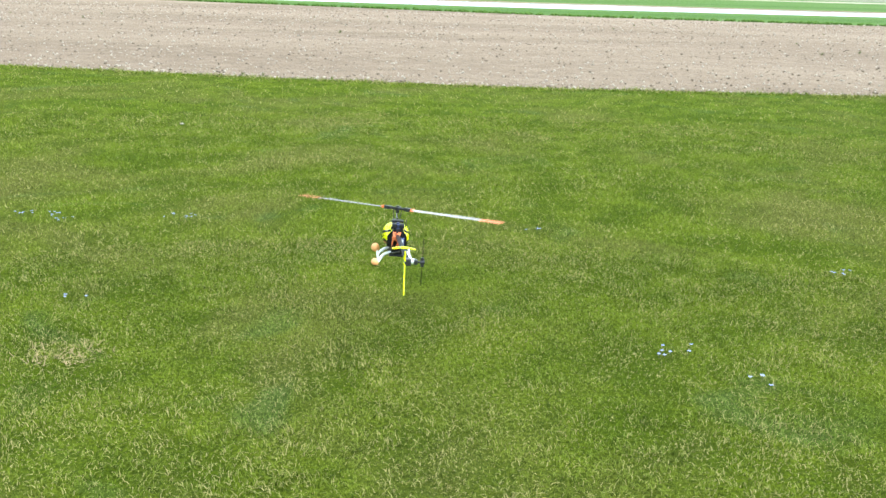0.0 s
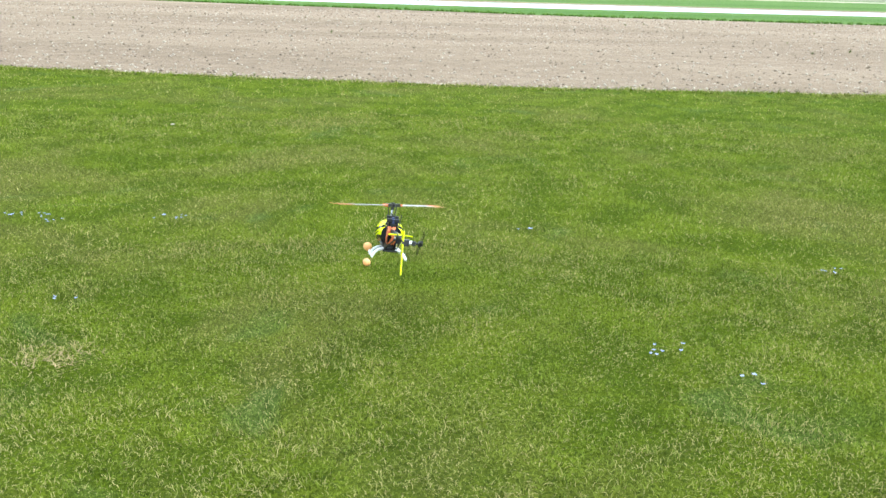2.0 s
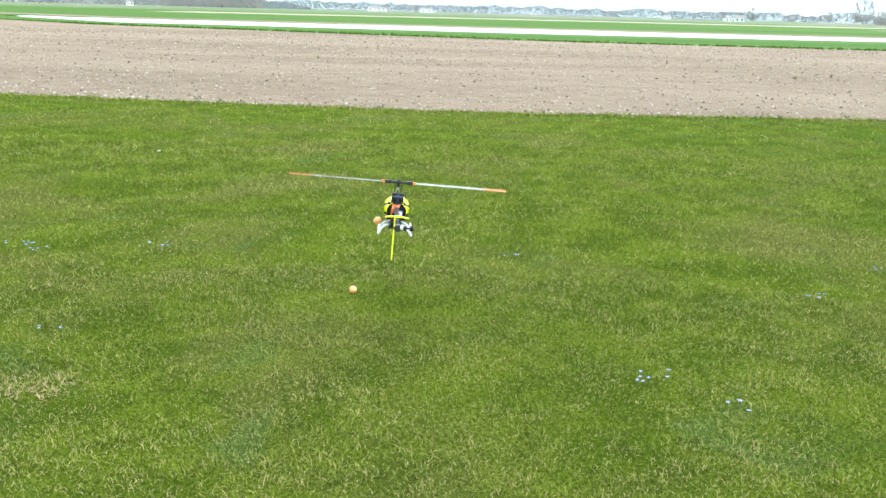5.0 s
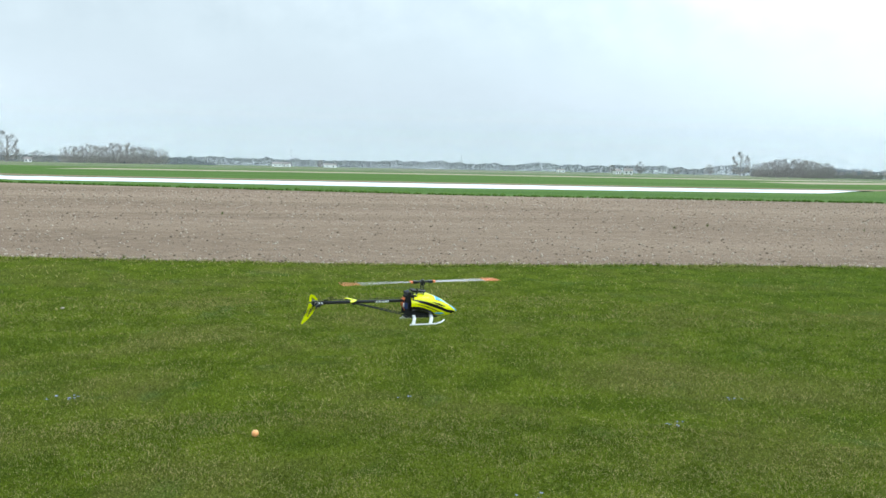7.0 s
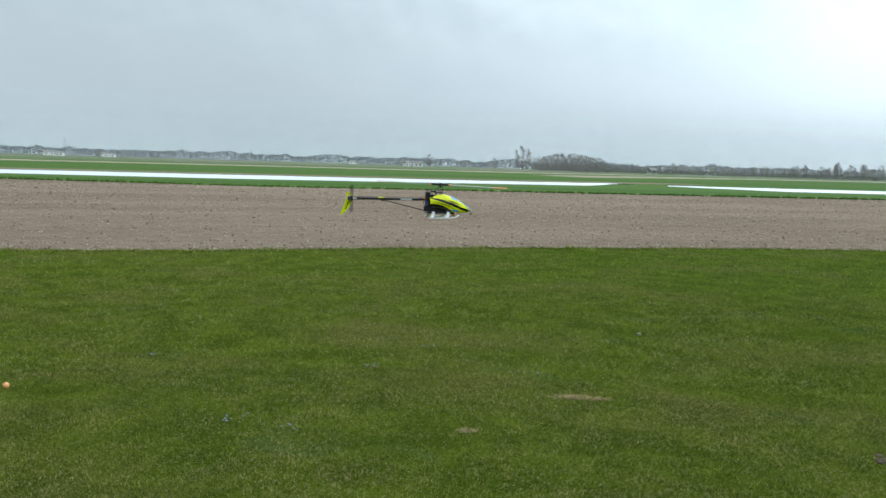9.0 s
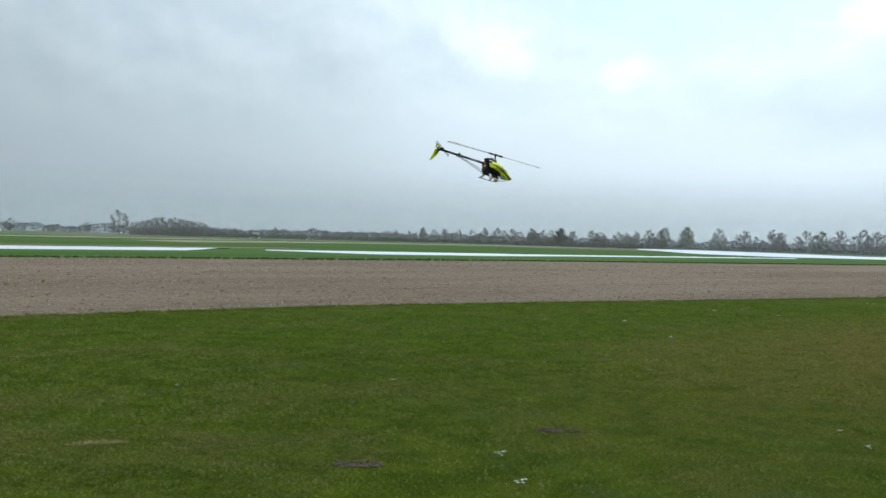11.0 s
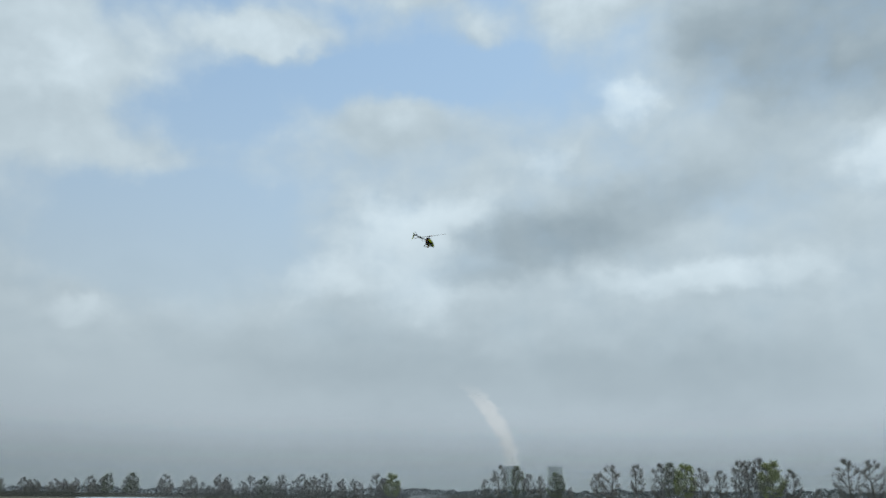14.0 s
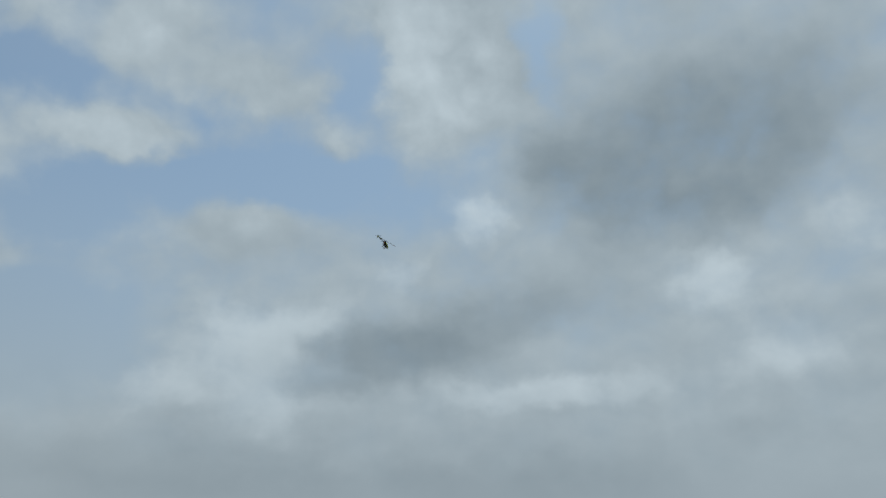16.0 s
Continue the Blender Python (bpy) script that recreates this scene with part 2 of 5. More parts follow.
def make_soil_material():
    m, n, b = material("dry_soil", 0.95, 0, 0.1)
    pos = n.add("ShaderNodeNewGeometry").outputs["Position"]
    rows = n.vec("MULTIPLY", pos, (0.25, 1.0, 1.0))
    big = n.noise(rows, 0.16, 4, 0.6)
    mid = n.noise(pos, 1.6, 6, 0.7)
    fine = n.noise(pos, 9, 5, 0.75)
    col = n.mix(n.ramp(big, 0.35, 0.65), (0.208, 0.145, 0.098), (0.298, 0.216, 0.150))
    col = n.mix(n.ramp(mid, 0.4, 0.7, 0, 0.6), col, (0.345, 0.256, 0.18))
    col = n.mix(n.ramp(fine, 0.50, 0.34, 0, 0.6), col, (0.15, 0.115, 0.095))
    n.put(b.inputs["Base Color"], col)
    n.put(b.inputs["Normal"], n.add("ShaderNodeBump", {"Height": n.math("ADD", fine, mid), "Strength": 1.0, "Distance": 0.08}))
    return m


def make_crop_material():
    m, n, b = material("green_crop", 0.9, 0, 0.1)
    pos = n.add("ShaderNodeNewGeometry").outputs["Position"]
    long_rows = n.vec("MULTIPLY", pos, (0.08, 1, 1))
    a = n.noise(long_rows, 0.09, 4, 0.6)
    c = n.noise(pos, 0.7, 6, 0.7)
    col = n.mix(n.ramp(a, 0.4, 0.6), (0.052, 0.112, 0.015), (0.082, 0.146, 0.027))
    col = n.mix(n.ramp(c, 0.5, 0.75, 0, 0.5), col, (0.12, 0.15, 0.05))
    far = n.ramp(n.vec("LENGTH", n.vec("MULTIPLY", pos, (1, 1, 0))), 240, 420)
    band = n.ramp(n.noise(n.vec("MULTIPLY", pos, (0.3, 1, 1)), 0.012, 3, 0.6), 0.42, 0.6)
    col = n.mix(n.math("MULTIPLY", far, band), col, (0.20, 0.17, 0.12))
    n.put(b.inputs["Base Color"], col)
    n.put(b.inputs["Normal"], n.add("ShaderNodeBump", {"Height": c, "Strength": 1.0, "Distance": 0.2}))
    return m


def make_bark(name, dark, lite):
    m, n, b = material(name, 0.9, 0, 0.1)
    pos = n.add("ShaderNodeTexCoord").outputs["Object"]
    rnd = n.add("ShaderNodeObjectInfo").outputs["Random"]
    g = n.math("ADD", n.math("MULTIPLY", n.noise(pos, 1.3, 5), 0.7), n.math("MULTIPLY", rnd, 0.3))
    n.put(b.inputs["Base Color"], n.mix(n.ramp(g, 0.3, 0.8), dark, lite))
    return m


def see_through(name, colour, amount):
    """A thin, partly clear skin."""
    m, n, b = material(name, 0.4)
    pos = n.add("ShaderNodeTexCoord").outputs["Object"]
    n.put(b.inputs["Base Color"], n.mix(n.noise(pos, 40, 4), tuple(c * 0.85 for c in colour), colour))
    out = [x for x in n.tree.nodes if x.bl_idname == "ShaderNodeOutputMaterial"][0]
    n.put(out.inputs["Surface"], n.add("ShaderNodeMixShader", {0: amount, 1: b, 2: n.add("ShaderNodeBsdfTransparent")}))
    return m


MAT = dict(
    blade_grey=see_through("blade_grey", (0.60, 0.54, 0.54), 0.5), blade_tip=see_through("blade_tip", (0.95, 0.26, 0.10), 0.25), smoke=see_through("smoked_plastic", (0.02, 0.02, 0.02), 0.72),
    lawn=make_lawn_material(), blade=make_blade_material(), soil=make_soil_material(), crop=make_crop_material(),
    bark=make_bark("bark", (0.15, 0.13, 0.115), (0.26, 0.225, 0.20)), twig=make_bark("twig", (0.20, 0.175, 0.155), (0.33, 0.285, 0.25)),
    leaf_green=make_bark("leaf_green", (0.17, 0.20, 0.085), (0.27, 0.31, 0.14)), leaf_yellow=make_bark("leaf_yellow", (0.33, 0.38, 0.08), (0.46, 0.49, 0.14)),
    # the horizon woodland's blue-grey is distance haze put into its base colour
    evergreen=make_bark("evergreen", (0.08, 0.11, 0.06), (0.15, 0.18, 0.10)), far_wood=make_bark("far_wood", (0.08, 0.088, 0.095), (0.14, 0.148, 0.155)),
    thicket=make_bark("thicket", (0.09, 0.09, 0.07), (0.17, 0.16, 0.13)),
    foil=plain("foil", (0.82, 0.84, 0.86), 0.35, 0, 0.5, 0.08, 0.8, 0.4), straw=plain("straw", (0.38, 0.32, 0.22), 0.9, 0, 0.1, 0.2, 0.05),
    stone=plain("stone", (0.50, 0.42, 0.33), 0.85, 0, 0.2, 0.2, 3), clod=plain("clod", (0.20, 0.15, 0.112), 0.95, 0, 0.1, 0.2, 4), weed=plain("weed", (0.15, 0.17, 0.06), 0.9, 0, 0.1, 0.2, 6),
    yellow=plain("neon_yellow_paint", (0.80, 0.86, 0.0), 0.22, 0, 0.5, 0.04, 12), black=plain("black_plastic", (0.018, 0.018, 0.02), 0.35, 0, 0.5, 0.2, 25), carbon=plain("carbon_fibre", (0.014, 0.014, 0.016), 0.48, 0.0, 0.3, 0.25, 90),
    blue=plain("blue_canopy_paint", (0.10, 0.42, 0.78), 0.15, 0, 0.6, 0.05, 10), white=plain("white_plastic", (0.82, 0.82, 0.82), 0.35, 0, 0.5, 0.05, 14), orange=plain("orange_paint", (0.95, 0.22, 0.06), 0.4, 0, 0.4, 0.06, 14),
    ball=plain("orange_celluloid", (0.92, 0.42, 0.16), 0.35, 0, 0.4, 0.06, 40), steel=plain("steel", (0.55, 0.55, 0.57), 0.25, 0.9, 0.5, 0.1, 40),
    servo=plain("servo_blue", (0.03, 0.045, 0.14), 0.4, 0, 0.5, 0.1, 40), wire=plain("orange_wire", (0.75, 0.20, 0.07), 0.5, 0, 0.4, 0.12, 50), copper=plain("copper", (0.65, 0.42, 0.30), 0.3, 0.6, 0.5, 0.1, 60),
    petal=plain("blue_petal", (0.34, 0.37, 0.60), 0.7, 0, 0.2, 0.15, 60), daisy=plain("white_petal", (0.75, 0.74, 0.66), 0.7, 0, 0.2, 0.1, 60), dead=plain("dead_grass", (0.33, 0.25, 0.12), 0.9, 0, 0.1, 0.25, 30), mud=plain("bare_earth", (0.11, 0.085, 0.06), 0.95, 0, 0.1, 0.25, 8, 0.8),
    render_wall=plain("house_wall", (0.88, 0.87, 0.85), 0.8, 0, 0.2, 0.08, 0.4), roof=plain("roof_tile", (0.26, 0.22, 0.20), 0.8, 0, 0.2, 0.15, 0.6), concrete=plain("concrete", (0.62, 0.64, 0.66), 0.85, 0, 0.2, 0.06, 0.02), glass=plain("dark_glass", (0.05, 0.06, 0.07), 0.1, 0, 0.5, 0.1, 1), pylon=plain("galvanised_steel", (0.35, 0.37, 0.38), 0.5, 0.4, 0.5, 0.1, 1))


def make_steam(thick):
    m, n, b = material("steam", 1.0, 0, 0.0)
    n.put(b.inputs["Base Color"], (0.95, 0.95, 0.95, 1))
    out = [x for x in n.tree.nodes if x.bl_idname == "ShaderNodeOutputMaterial"][0]
    lucent = n.add("ShaderNodeMixShader", {0: 0.85, 1: b, 2: n.add("ShaderNodeBsdfTranslucent", {"Color": (0.98, 0.98, 0.98, 1)})})
    pos = n.add("ShaderNodeNewGeometry").outputs["Position"]
    thin = n.ramp(n.noise(pos, 0.009, 3, 0.5), 0.2, 0.8, thick * 0.6, thick)
    n.put(out.inputs["Surface"], n.add("ShaderNodeMixShader", {0: thin, 1: n.add("ShaderNodeBsdfTransparent"), 2: lucent}))
    return m


# part-clear skin that imitates distance haze, thickest at the ground
def make_haze_skin(amount, fade):
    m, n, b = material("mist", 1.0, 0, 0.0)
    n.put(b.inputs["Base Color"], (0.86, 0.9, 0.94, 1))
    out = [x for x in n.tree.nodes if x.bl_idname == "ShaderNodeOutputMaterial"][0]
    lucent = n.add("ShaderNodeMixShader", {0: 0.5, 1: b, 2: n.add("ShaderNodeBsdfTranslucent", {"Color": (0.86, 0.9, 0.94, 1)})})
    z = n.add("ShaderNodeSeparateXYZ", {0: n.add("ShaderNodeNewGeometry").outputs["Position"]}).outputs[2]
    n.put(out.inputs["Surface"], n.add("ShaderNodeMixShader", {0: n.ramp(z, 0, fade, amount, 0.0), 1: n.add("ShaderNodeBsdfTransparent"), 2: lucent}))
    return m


def make_canopy():
    """Yellow shell with swept black stripes, a dark rear cut-out and a blue wind screen, in the shell's own axes."""
    m, n, b = material("canopy_paint", 0.2)
    pos = n.add("ShaderNodeTexCoord").outputs["Object"]
    x, y, z = n.add("ShaderNodeSeparateXYZ", {0: n.vec("MULTIPLY", pos, (1, 1, 1.13))}).outputs

    def line(x0, z0, slope, bend):
        u = n.math("SUBTRACT", x, x0)
        return n.math("SUBTRACT", z, n.math("ADD", n.math("MULTIPLY_ADD", u, slope, z0), n.math("MULTIPLY", n.math("MULTIPLY", u, u), bend)))

    def below(value, limit):
        return n.math("LESS_THAN", value, limit)

    def both(*masks):
        acc = masks[0]
        for k in masks[1:]:
            acc = n.math("MULTIPLY", acc, k)
        return acc

    def either(*masks):
        acc = masks[0]
        for k in masks[1:]:
            acc = n.math("MAXIMUM", acc, k)
        return acc

    def stripe(x0, x1, z0, slope, bend, wide):
        u = n.math("DIVIDE", n.math("SUBTRACT", x, x0), x1 - x0)
        hump = n.math("MULTIPLY", n.math("MULTIPLY", u, n.math("SUBTRACT", 1.0, u)), 4 * wide)
        return below(n.math("ABSOLUTE", line(x0, z0, slope, bend)), hump)

    screen = line(0.073, 0.132, -0.207, -2.85)
    front = below(n.math("MULTIPLY", x, -1), -0.068)
    black = either(stripe(-0.085, 0.215, 0.138, -0.188, -0.708, 0.0115), stripe(0.040, 0.140, 0.124, -0.40, -0.3, 0.0052), stripe(-0.06, 0.12, 0.112, -0.20, -1.1, 0.0042), stripe(0.11, 0.222, 0.064, -0.22, -0.2, 0.010),
                   both(below(line(-0.083, 0.090, 0.2, -3.3), 0.0), below(x, 0.068)), both(front, below(n.math("ABSOLUTE", screen), 0.0028)))
    blue = either(both(below(n.math("MULTIPLY", screen, -1), 0.0), front), stripe(0.062, 0.135, 0.047, -0.1, 0.0, 0.0075))
    blue = both(blue, n.math("SUBTRACT", 1.0, stripe(0.075, 0.19, 0.150, -0.45, -1.9, 0.004)))
    grime = n.mix(n.noise(pos, 30, 4), (0.74, 0.79, 0.0), (0.84, 0.88, 0.0))
    col = n.mix(black, grime, (0.015, 0.013, 0.013))
    col = n.mix(blue, col, (0.10, 0.42, 0.78))
    n.put(b.inputs["Base Color"], col)
    return m


MAT["canopy"] = make_canopy()


# ---- mesh helpers ----
def mesh_from(name, verts, faces, mats, smooth=False, index=None):
    me = bpy.data.meshes.new(name)
    me.from_pydata([tuple(v) for v in verts], [], [tuple(f) for f in faces])
    for m in mats:
        me.materials.append(m)
    if index is not None:
        me.polygons.foreach_set("material_index", np.array(index, dtype=np.int32))
    if smooth:
        me.polygons.foreach_set("use_smooth", np.ones(len(me.polygons), dtype=bool))
    me.update()
    return me


def quads(name, verts, corners, mats, smooth=False):
    """A mesh from big arrays of vertices and 3- or 4-cornered faces."""
    me = bpy.data.meshes.new(name)
    corners = np.asarray(corners, dtype=np.int32)
    k = corners.shape[1]
    me.vertices.add(len(verts))
    me.vertices.foreach_set("co", np.asarray(verts, dtype=np.float32).ravel())
    me.loops.add(corners.size)
    me.loops.foreach_set("vertex_index", corners.ravel())
    me.polygons.add(len(corners))
    me.polygons.foreach_set("loop_start", np.arange(0, corners.size, k, dtype=np.int32))
    for m in mats:
        me.materials.append(m)
    if smooth:
        me.polygons.foreach_set("use_smooth", np.ones(len(corners), dtype=bool))
    me.update(calc_edges=True)
    return me


class Shape:
    """Collects simple solids into one mesh."""

    def __init__(self):
        self.v, self.f, self.i = [], [], []

    def put(self, verts, faces, slot=0):
        o = len(self.v)
        self.v += [tuple(v) for v in verts]
        self.f += [tuple(a + o for a in f) for f in faces]
        self.i += [slot] * len(faces)
        return self

    def box(self, c, s, slot=0, bevel=0.15, turn=None):
        """A box with chamfered long edges."""
        x, y, z = (a / 2 for a in s)
        b = min(x, y, z) * bevel * 2
        pts = []
        for sx, dx in ((-1, 0), (-1, b), (1, -b), (1, 0)):
            ex = sx * x + (dx if dx else 0)
            inner = b if dx == 0 else 0
            for cy, cz in ((-1, -1), (1, -1), (1, 1), (-1, 1)):
                pts.append((ex, cy * (y - inner), cz * (z - inner)))
        faces = [(3, 2, 1, 0), (12, 13, 14, 15)]
        for r in range(3):
            for k in range(4):
                a, d = r * 4 + k, r * 4 + (k + 1) % 4
                faces.append((a, d, d + 4, a + 4))
        m = Matrix.Translation(c) @ (turn or Matrix())
        return self.put([m @ Vector(p) for p in pts], faces, slot)

    def tube(self, path, radii, sides=8, slot=0, cap=True):
        path = [Vector(p) for p in path]
        radii = radii if isinstance(radii, (list, tuple)) else [radii] * len(path)
        pts, faces = [], []
        side = None
        for k, p in enumerate(path):
            d = (path[min(k + 1, len(path) - 1)] - path[max(k - 1, 0)]).normalized()
            ref = side if side is not None else (Vector((0, 0, 1)) if abs(d.z) < 0.9 else Vector((1, 0, 0)))
            u = d.cross(ref).normalized()
            w = u.cross(d).normalized()
            side = w
            for j in range(sides):
                a = 2 * math.pi * j / sides
                pts.append(p + (u * math.cos(a) + w * math.sin(a)) * radii[k])
        for k in range(len(path) - 1):
            for j in range(sides):
                a, b = k * sides + j, k * sides + (j + 1) % sides
                faces.append((a, b, b + sides, a + sides))
        if cap:
            faces.append(tuple(reversed(range(sides))))
            faces.append(tuple(range((len(path) - 1) * sides, len(path) * sides)))
        return self.put(pts, faces, slot)

    def ball(self, c, r, seg=12, rings=8, slot=0, squash=(1, 1, 1)):
        pts, faces = [], []
        for k in range(rings + 1):
            th = math.pi * k / rings
            for j in range(seg):
                ph = 2 * math.pi * j / seg
                pts.append((c[0] + r * squash[0] * math.sin(th) * math.cos(ph), c[1] + r * squash[1] * math.sin(th) * math.sin(ph), c[2] + r * squash[2] * math.cos(th)))
        for k in range(rings):
            for j in range(seg):
                a, b = k * seg + j, k * seg + (j + 1) % seg
                faces.append((a, a + seg, b + seg, b))
        return self.put(pts, faces, slot)

    def plate(self, outline, thick, axis="y", at=0.0, slot=0):
        """A flat plate from an outline in the plane across axis."""
        k = len(outline)
        pts = []
        for s in (-thick / 2, thick / 2):
            for a, b in outline:
                pts.append({"y": (a, at + s, b), "z": (a, b, at + s), "x": (at + s, a, b)}[axis])
        faces = [tuple(range(k)), tuple(reversed(range(k, 2 * k)))]
        faces += [(j, j + k, (j + 1) % k + k, (j + 1) % k) for j in range(k)]
        return self.put(pts, faces, slot)

    def mesh(self, name, mats, smooth=False):
        return mesh_from(name, self.v, self.f, mats, smooth, self.i)


def part(name, shape, mats, parent, label="", smooth=False):
    mats = mats if isinstance(mats, (list, tuple)) else [mats]
    ob = new(name, shape.mesh(name, mats, smooth) if isinstance(shape, Shape) else shape)
    ob.parent = parent
    return tagged(ob, label)


def spot(az, d, z=0.0):
    return (d * math.sin(radians(az)), d * math.cos(radians(az)), z)


# ---- ground ----
EDGE = [(-400, 32), (-60, 18.5), (-20, 15.3), (-7.4, 14.4), (-3.3, 13.75), (0.7, 13.4), (6.4, 13.75), (13, 13.3), (19.5, 11.8), (25.2, 10.3), (35, 8.1), (53, 4.4), (87, 2.0), (125, -2), (170, -16), (230, -60), (420, -200)]
FAR_EDGE = [(-400, 200), (-60, 86), (-34, 71.5), (-24, 63), (-2.4, 54.5), (7, 51), (24, 50), (45, 48.5), (61, 47.5), (98, 42), (150, 33), (178, 12), (215, -30), (420, -190)]


def lawn_edge(x):
    return float(np.interp(x, [p[0] for p in EDGE], [p[1] for p in EDGE]))


def wavy(points, step, amount, seed):
    out = []
    for (x0, y0), (x1, y1) in zip(points, points[1:]):
        k = max(1, int(math.hypot(x1 - x0, y1 - y0) / step)) if abs(x0) < 130 else 1
        for j in range(k):
            s = j / k
            x, y = x0 + (x1 - x0) * s, y0 + (y1 - y0) * s
            out.append((x, y + amount * (noise.noise((x * 0.9, seed, 0)) + 0.6 * noise.noise((x * 3.1, seed, 4)))))
    return out + [points[-1]]


def band_mesh(name, lower, upper, z, mat):
    verts = [(x, y, z) for x, y in lower] + [(x, y, z) for x, y in reversed(upper)]
    return mesh_from(name, verts, [tuple(range(len(verts)))], [mat])


def make_ground():
    size = 4900
    s = [(-size, -size, -0.05), (size, -size, -0.05), (size, size, -0.05), (-size, size, -0.05)]
    tagged(new("ground", mesh_from("ground", s, [(0, 1, 2, 3)], [MAT["crop"]])), "flat green crop fields reaching to the horizon", "field", kind="structure")
    edge = wavy(EDGE, 0.25, 0.10, 1.3)
    tagged(new("lawn", band_mesh("lawn", [(-400, -500), (420, -500)], edge, 0.0, MAT["lawn"])), "short mown green lawn with dry yellowish patches", "lawn", kind="structure")
    # ploughed strip with real relief near the lawn
    far = wavy(FAR_EDGE, 1.0, 0.25, 7.7)
    under = [(x, y - 1.0) for x, y in EDGE]
    tagged(new("soil_field", band_mesh("soil_field", under, far, -0.02, MAT["soil"])), "dry grey-brown ploughed field beside the lawn", "field", kind="structure")
    crest = Shape()
    rng = random.Random(5)
    for x, y in far:
        if -60 < x < 130:
            for _ in range(9):
                crest.ball((x + rng.uniform(-0.6, 0.6), y + abs(rng.gauss(0, 0.8)), 0.0), rng.uniform(0.05, 0.16), 5, 3, 0, (1.3, 1, 0.9))
    tagged(new("crop_edge", crest.mesh("crop_edge", [MAT["crop"]])), "ragged green crop growing along the field edge", "crop", kind="stuff")


make_ground()


def foil_strip(label, near, far, height):
    """A long film-covered bed: a low bulging sheet between two outlines, with folds."""
    verts, faces = [], []
    n, rows = len(near), 7
    for k in range(n):
        for j in range(rows):
            s = j / (rows - 1)
            x, y = near[k][0] * (1 - s) + far[k][0] * s, near[k][1] * (1 - s) + far[k][1] * s
            bulge = height * math.sin(math.pi * s) ** 0.5 * (0.75 + 0.5 * noise.noise((x * 0.25, y * 0.4, 2)))
            verts.append((x, y, -0.045 + bulge))
    for k in range(n - 1):
        for j in range(rows - 1):
            a = k * rows + j
            faces.append((a, a + rows, a + rows + 1, a + 1))
    ob = new("foil_strip", mesh_from("foil_strip", verts, faces, [MAT["foil"]]))
    return tagged(ob, label, "foil strip", group="film-covered beds")


def ribbon(points, step=2.0, wobble=0.35, seed=3):
    out = []
    for (x0, y0), (x1, y1) in zip(points, points[1:]):
        k = max(1, int(math.hypot(x1 - x0, y1 - y0) / step))
        out += [(x0 + (x1 - x0) * j / k, y0 + (y1 - y0) * j / k + wobble * noise.noise((x0 * 0.3 + j * 0.7, seed, 1))) for j in range(k)]
    return out + [points[-1]]


def strip_between(label, near, far, height, count=60):
    def resample(pts):
        seg = [0.0]
        for a, b in zip(pts, pts[1:]):
            seg.append(seg[-1] + math.hypot(b[0] - a[0], b[1] - a[1]))
        u = np.linspace(0, seg[-1], count)
        return list(zip(np.interp(u, seg, [p[0] for p in pts]), np.interp(u, seg, [p[1] for p in pts])))
    a = [(x, y + 0.5 * noise.noise((x * 0.15, 1, 0))) for x, y in resample(near)]
    b = [(x, y + 0.8 * noise.noise((x * 0.12, 9, 0))) for x, y in resample(far)]
    return foil_strip(label, a, b, height)


strip_between("long white plastic film over crop beds", [(-40, 88), (-26, 74), (-15, 74.5), (4, 72), (23, 74), (44, 78), (52, 88)], [(-43, 91), (-34, 90), (-18, 90), (5, 91), (30, 91), (54, 93), (57, 91)], 0.10, 90)
strip_between("white plastic film tapering over crop beds", [(57, 84), (61, 70), (80, 68), (96, 71), (128, 72), (170, 73)], [(58, 86), (70, 87), (79, 87), (102, 80), (131, 79), (172, 76)], 0.10, 70)
strip_between("wide white plastic film in the distance", [(395, 258), (214, 120), (200, 90), (221, 74), (228, 42), (240, 30)], [(400, 262), (500, 280), (400, 182), (300, 101), (335, 64), (285, 34)], 0.4, 70)
strip_between("narrow white plastic film beside the lawn", [(172, 18), (176, 13), (194, -6), (206, -23)], [(180, 20), (186, 14), (206, -3), (213, -20)], 0.3, 40)


def straw_strip(points, width):
    pts = ribbon(points, 12, 0.8)
    band = band_mesh("straw_strip", [(x, y - width / 2) for x, y in pts], [(x, y + width / 2) for x, y in pts], -0.04, MAT["straw"])
    tagged(new("straw_strip", band), "pale straw-coloured track between far fields", "track", kind="structure")


straw_strip([(-60, 205), (30, 250), (95, 262), (200, 322)], 40)
straw_strip([(90, 180), (186, 250), (300, 300), (444, 345)], 30)


def soil_strip(points, width):
    pts = ribbon(points, 5, 0.9, 6)
    band = band_mesh("soil_strip", [(x, y - width / 2) for x, y in pts], [(x, y + width / 2) for x, y in pts], -0.042, MAT["soil"])
    tagged(new("soil_strip", band), "narrow bare brown strip behind the film-covered beds", "track", kind="structure")


soil_strip([(-70, 118), (-30, 98), (10, 97), (52, 99), (75, 104)], 8)


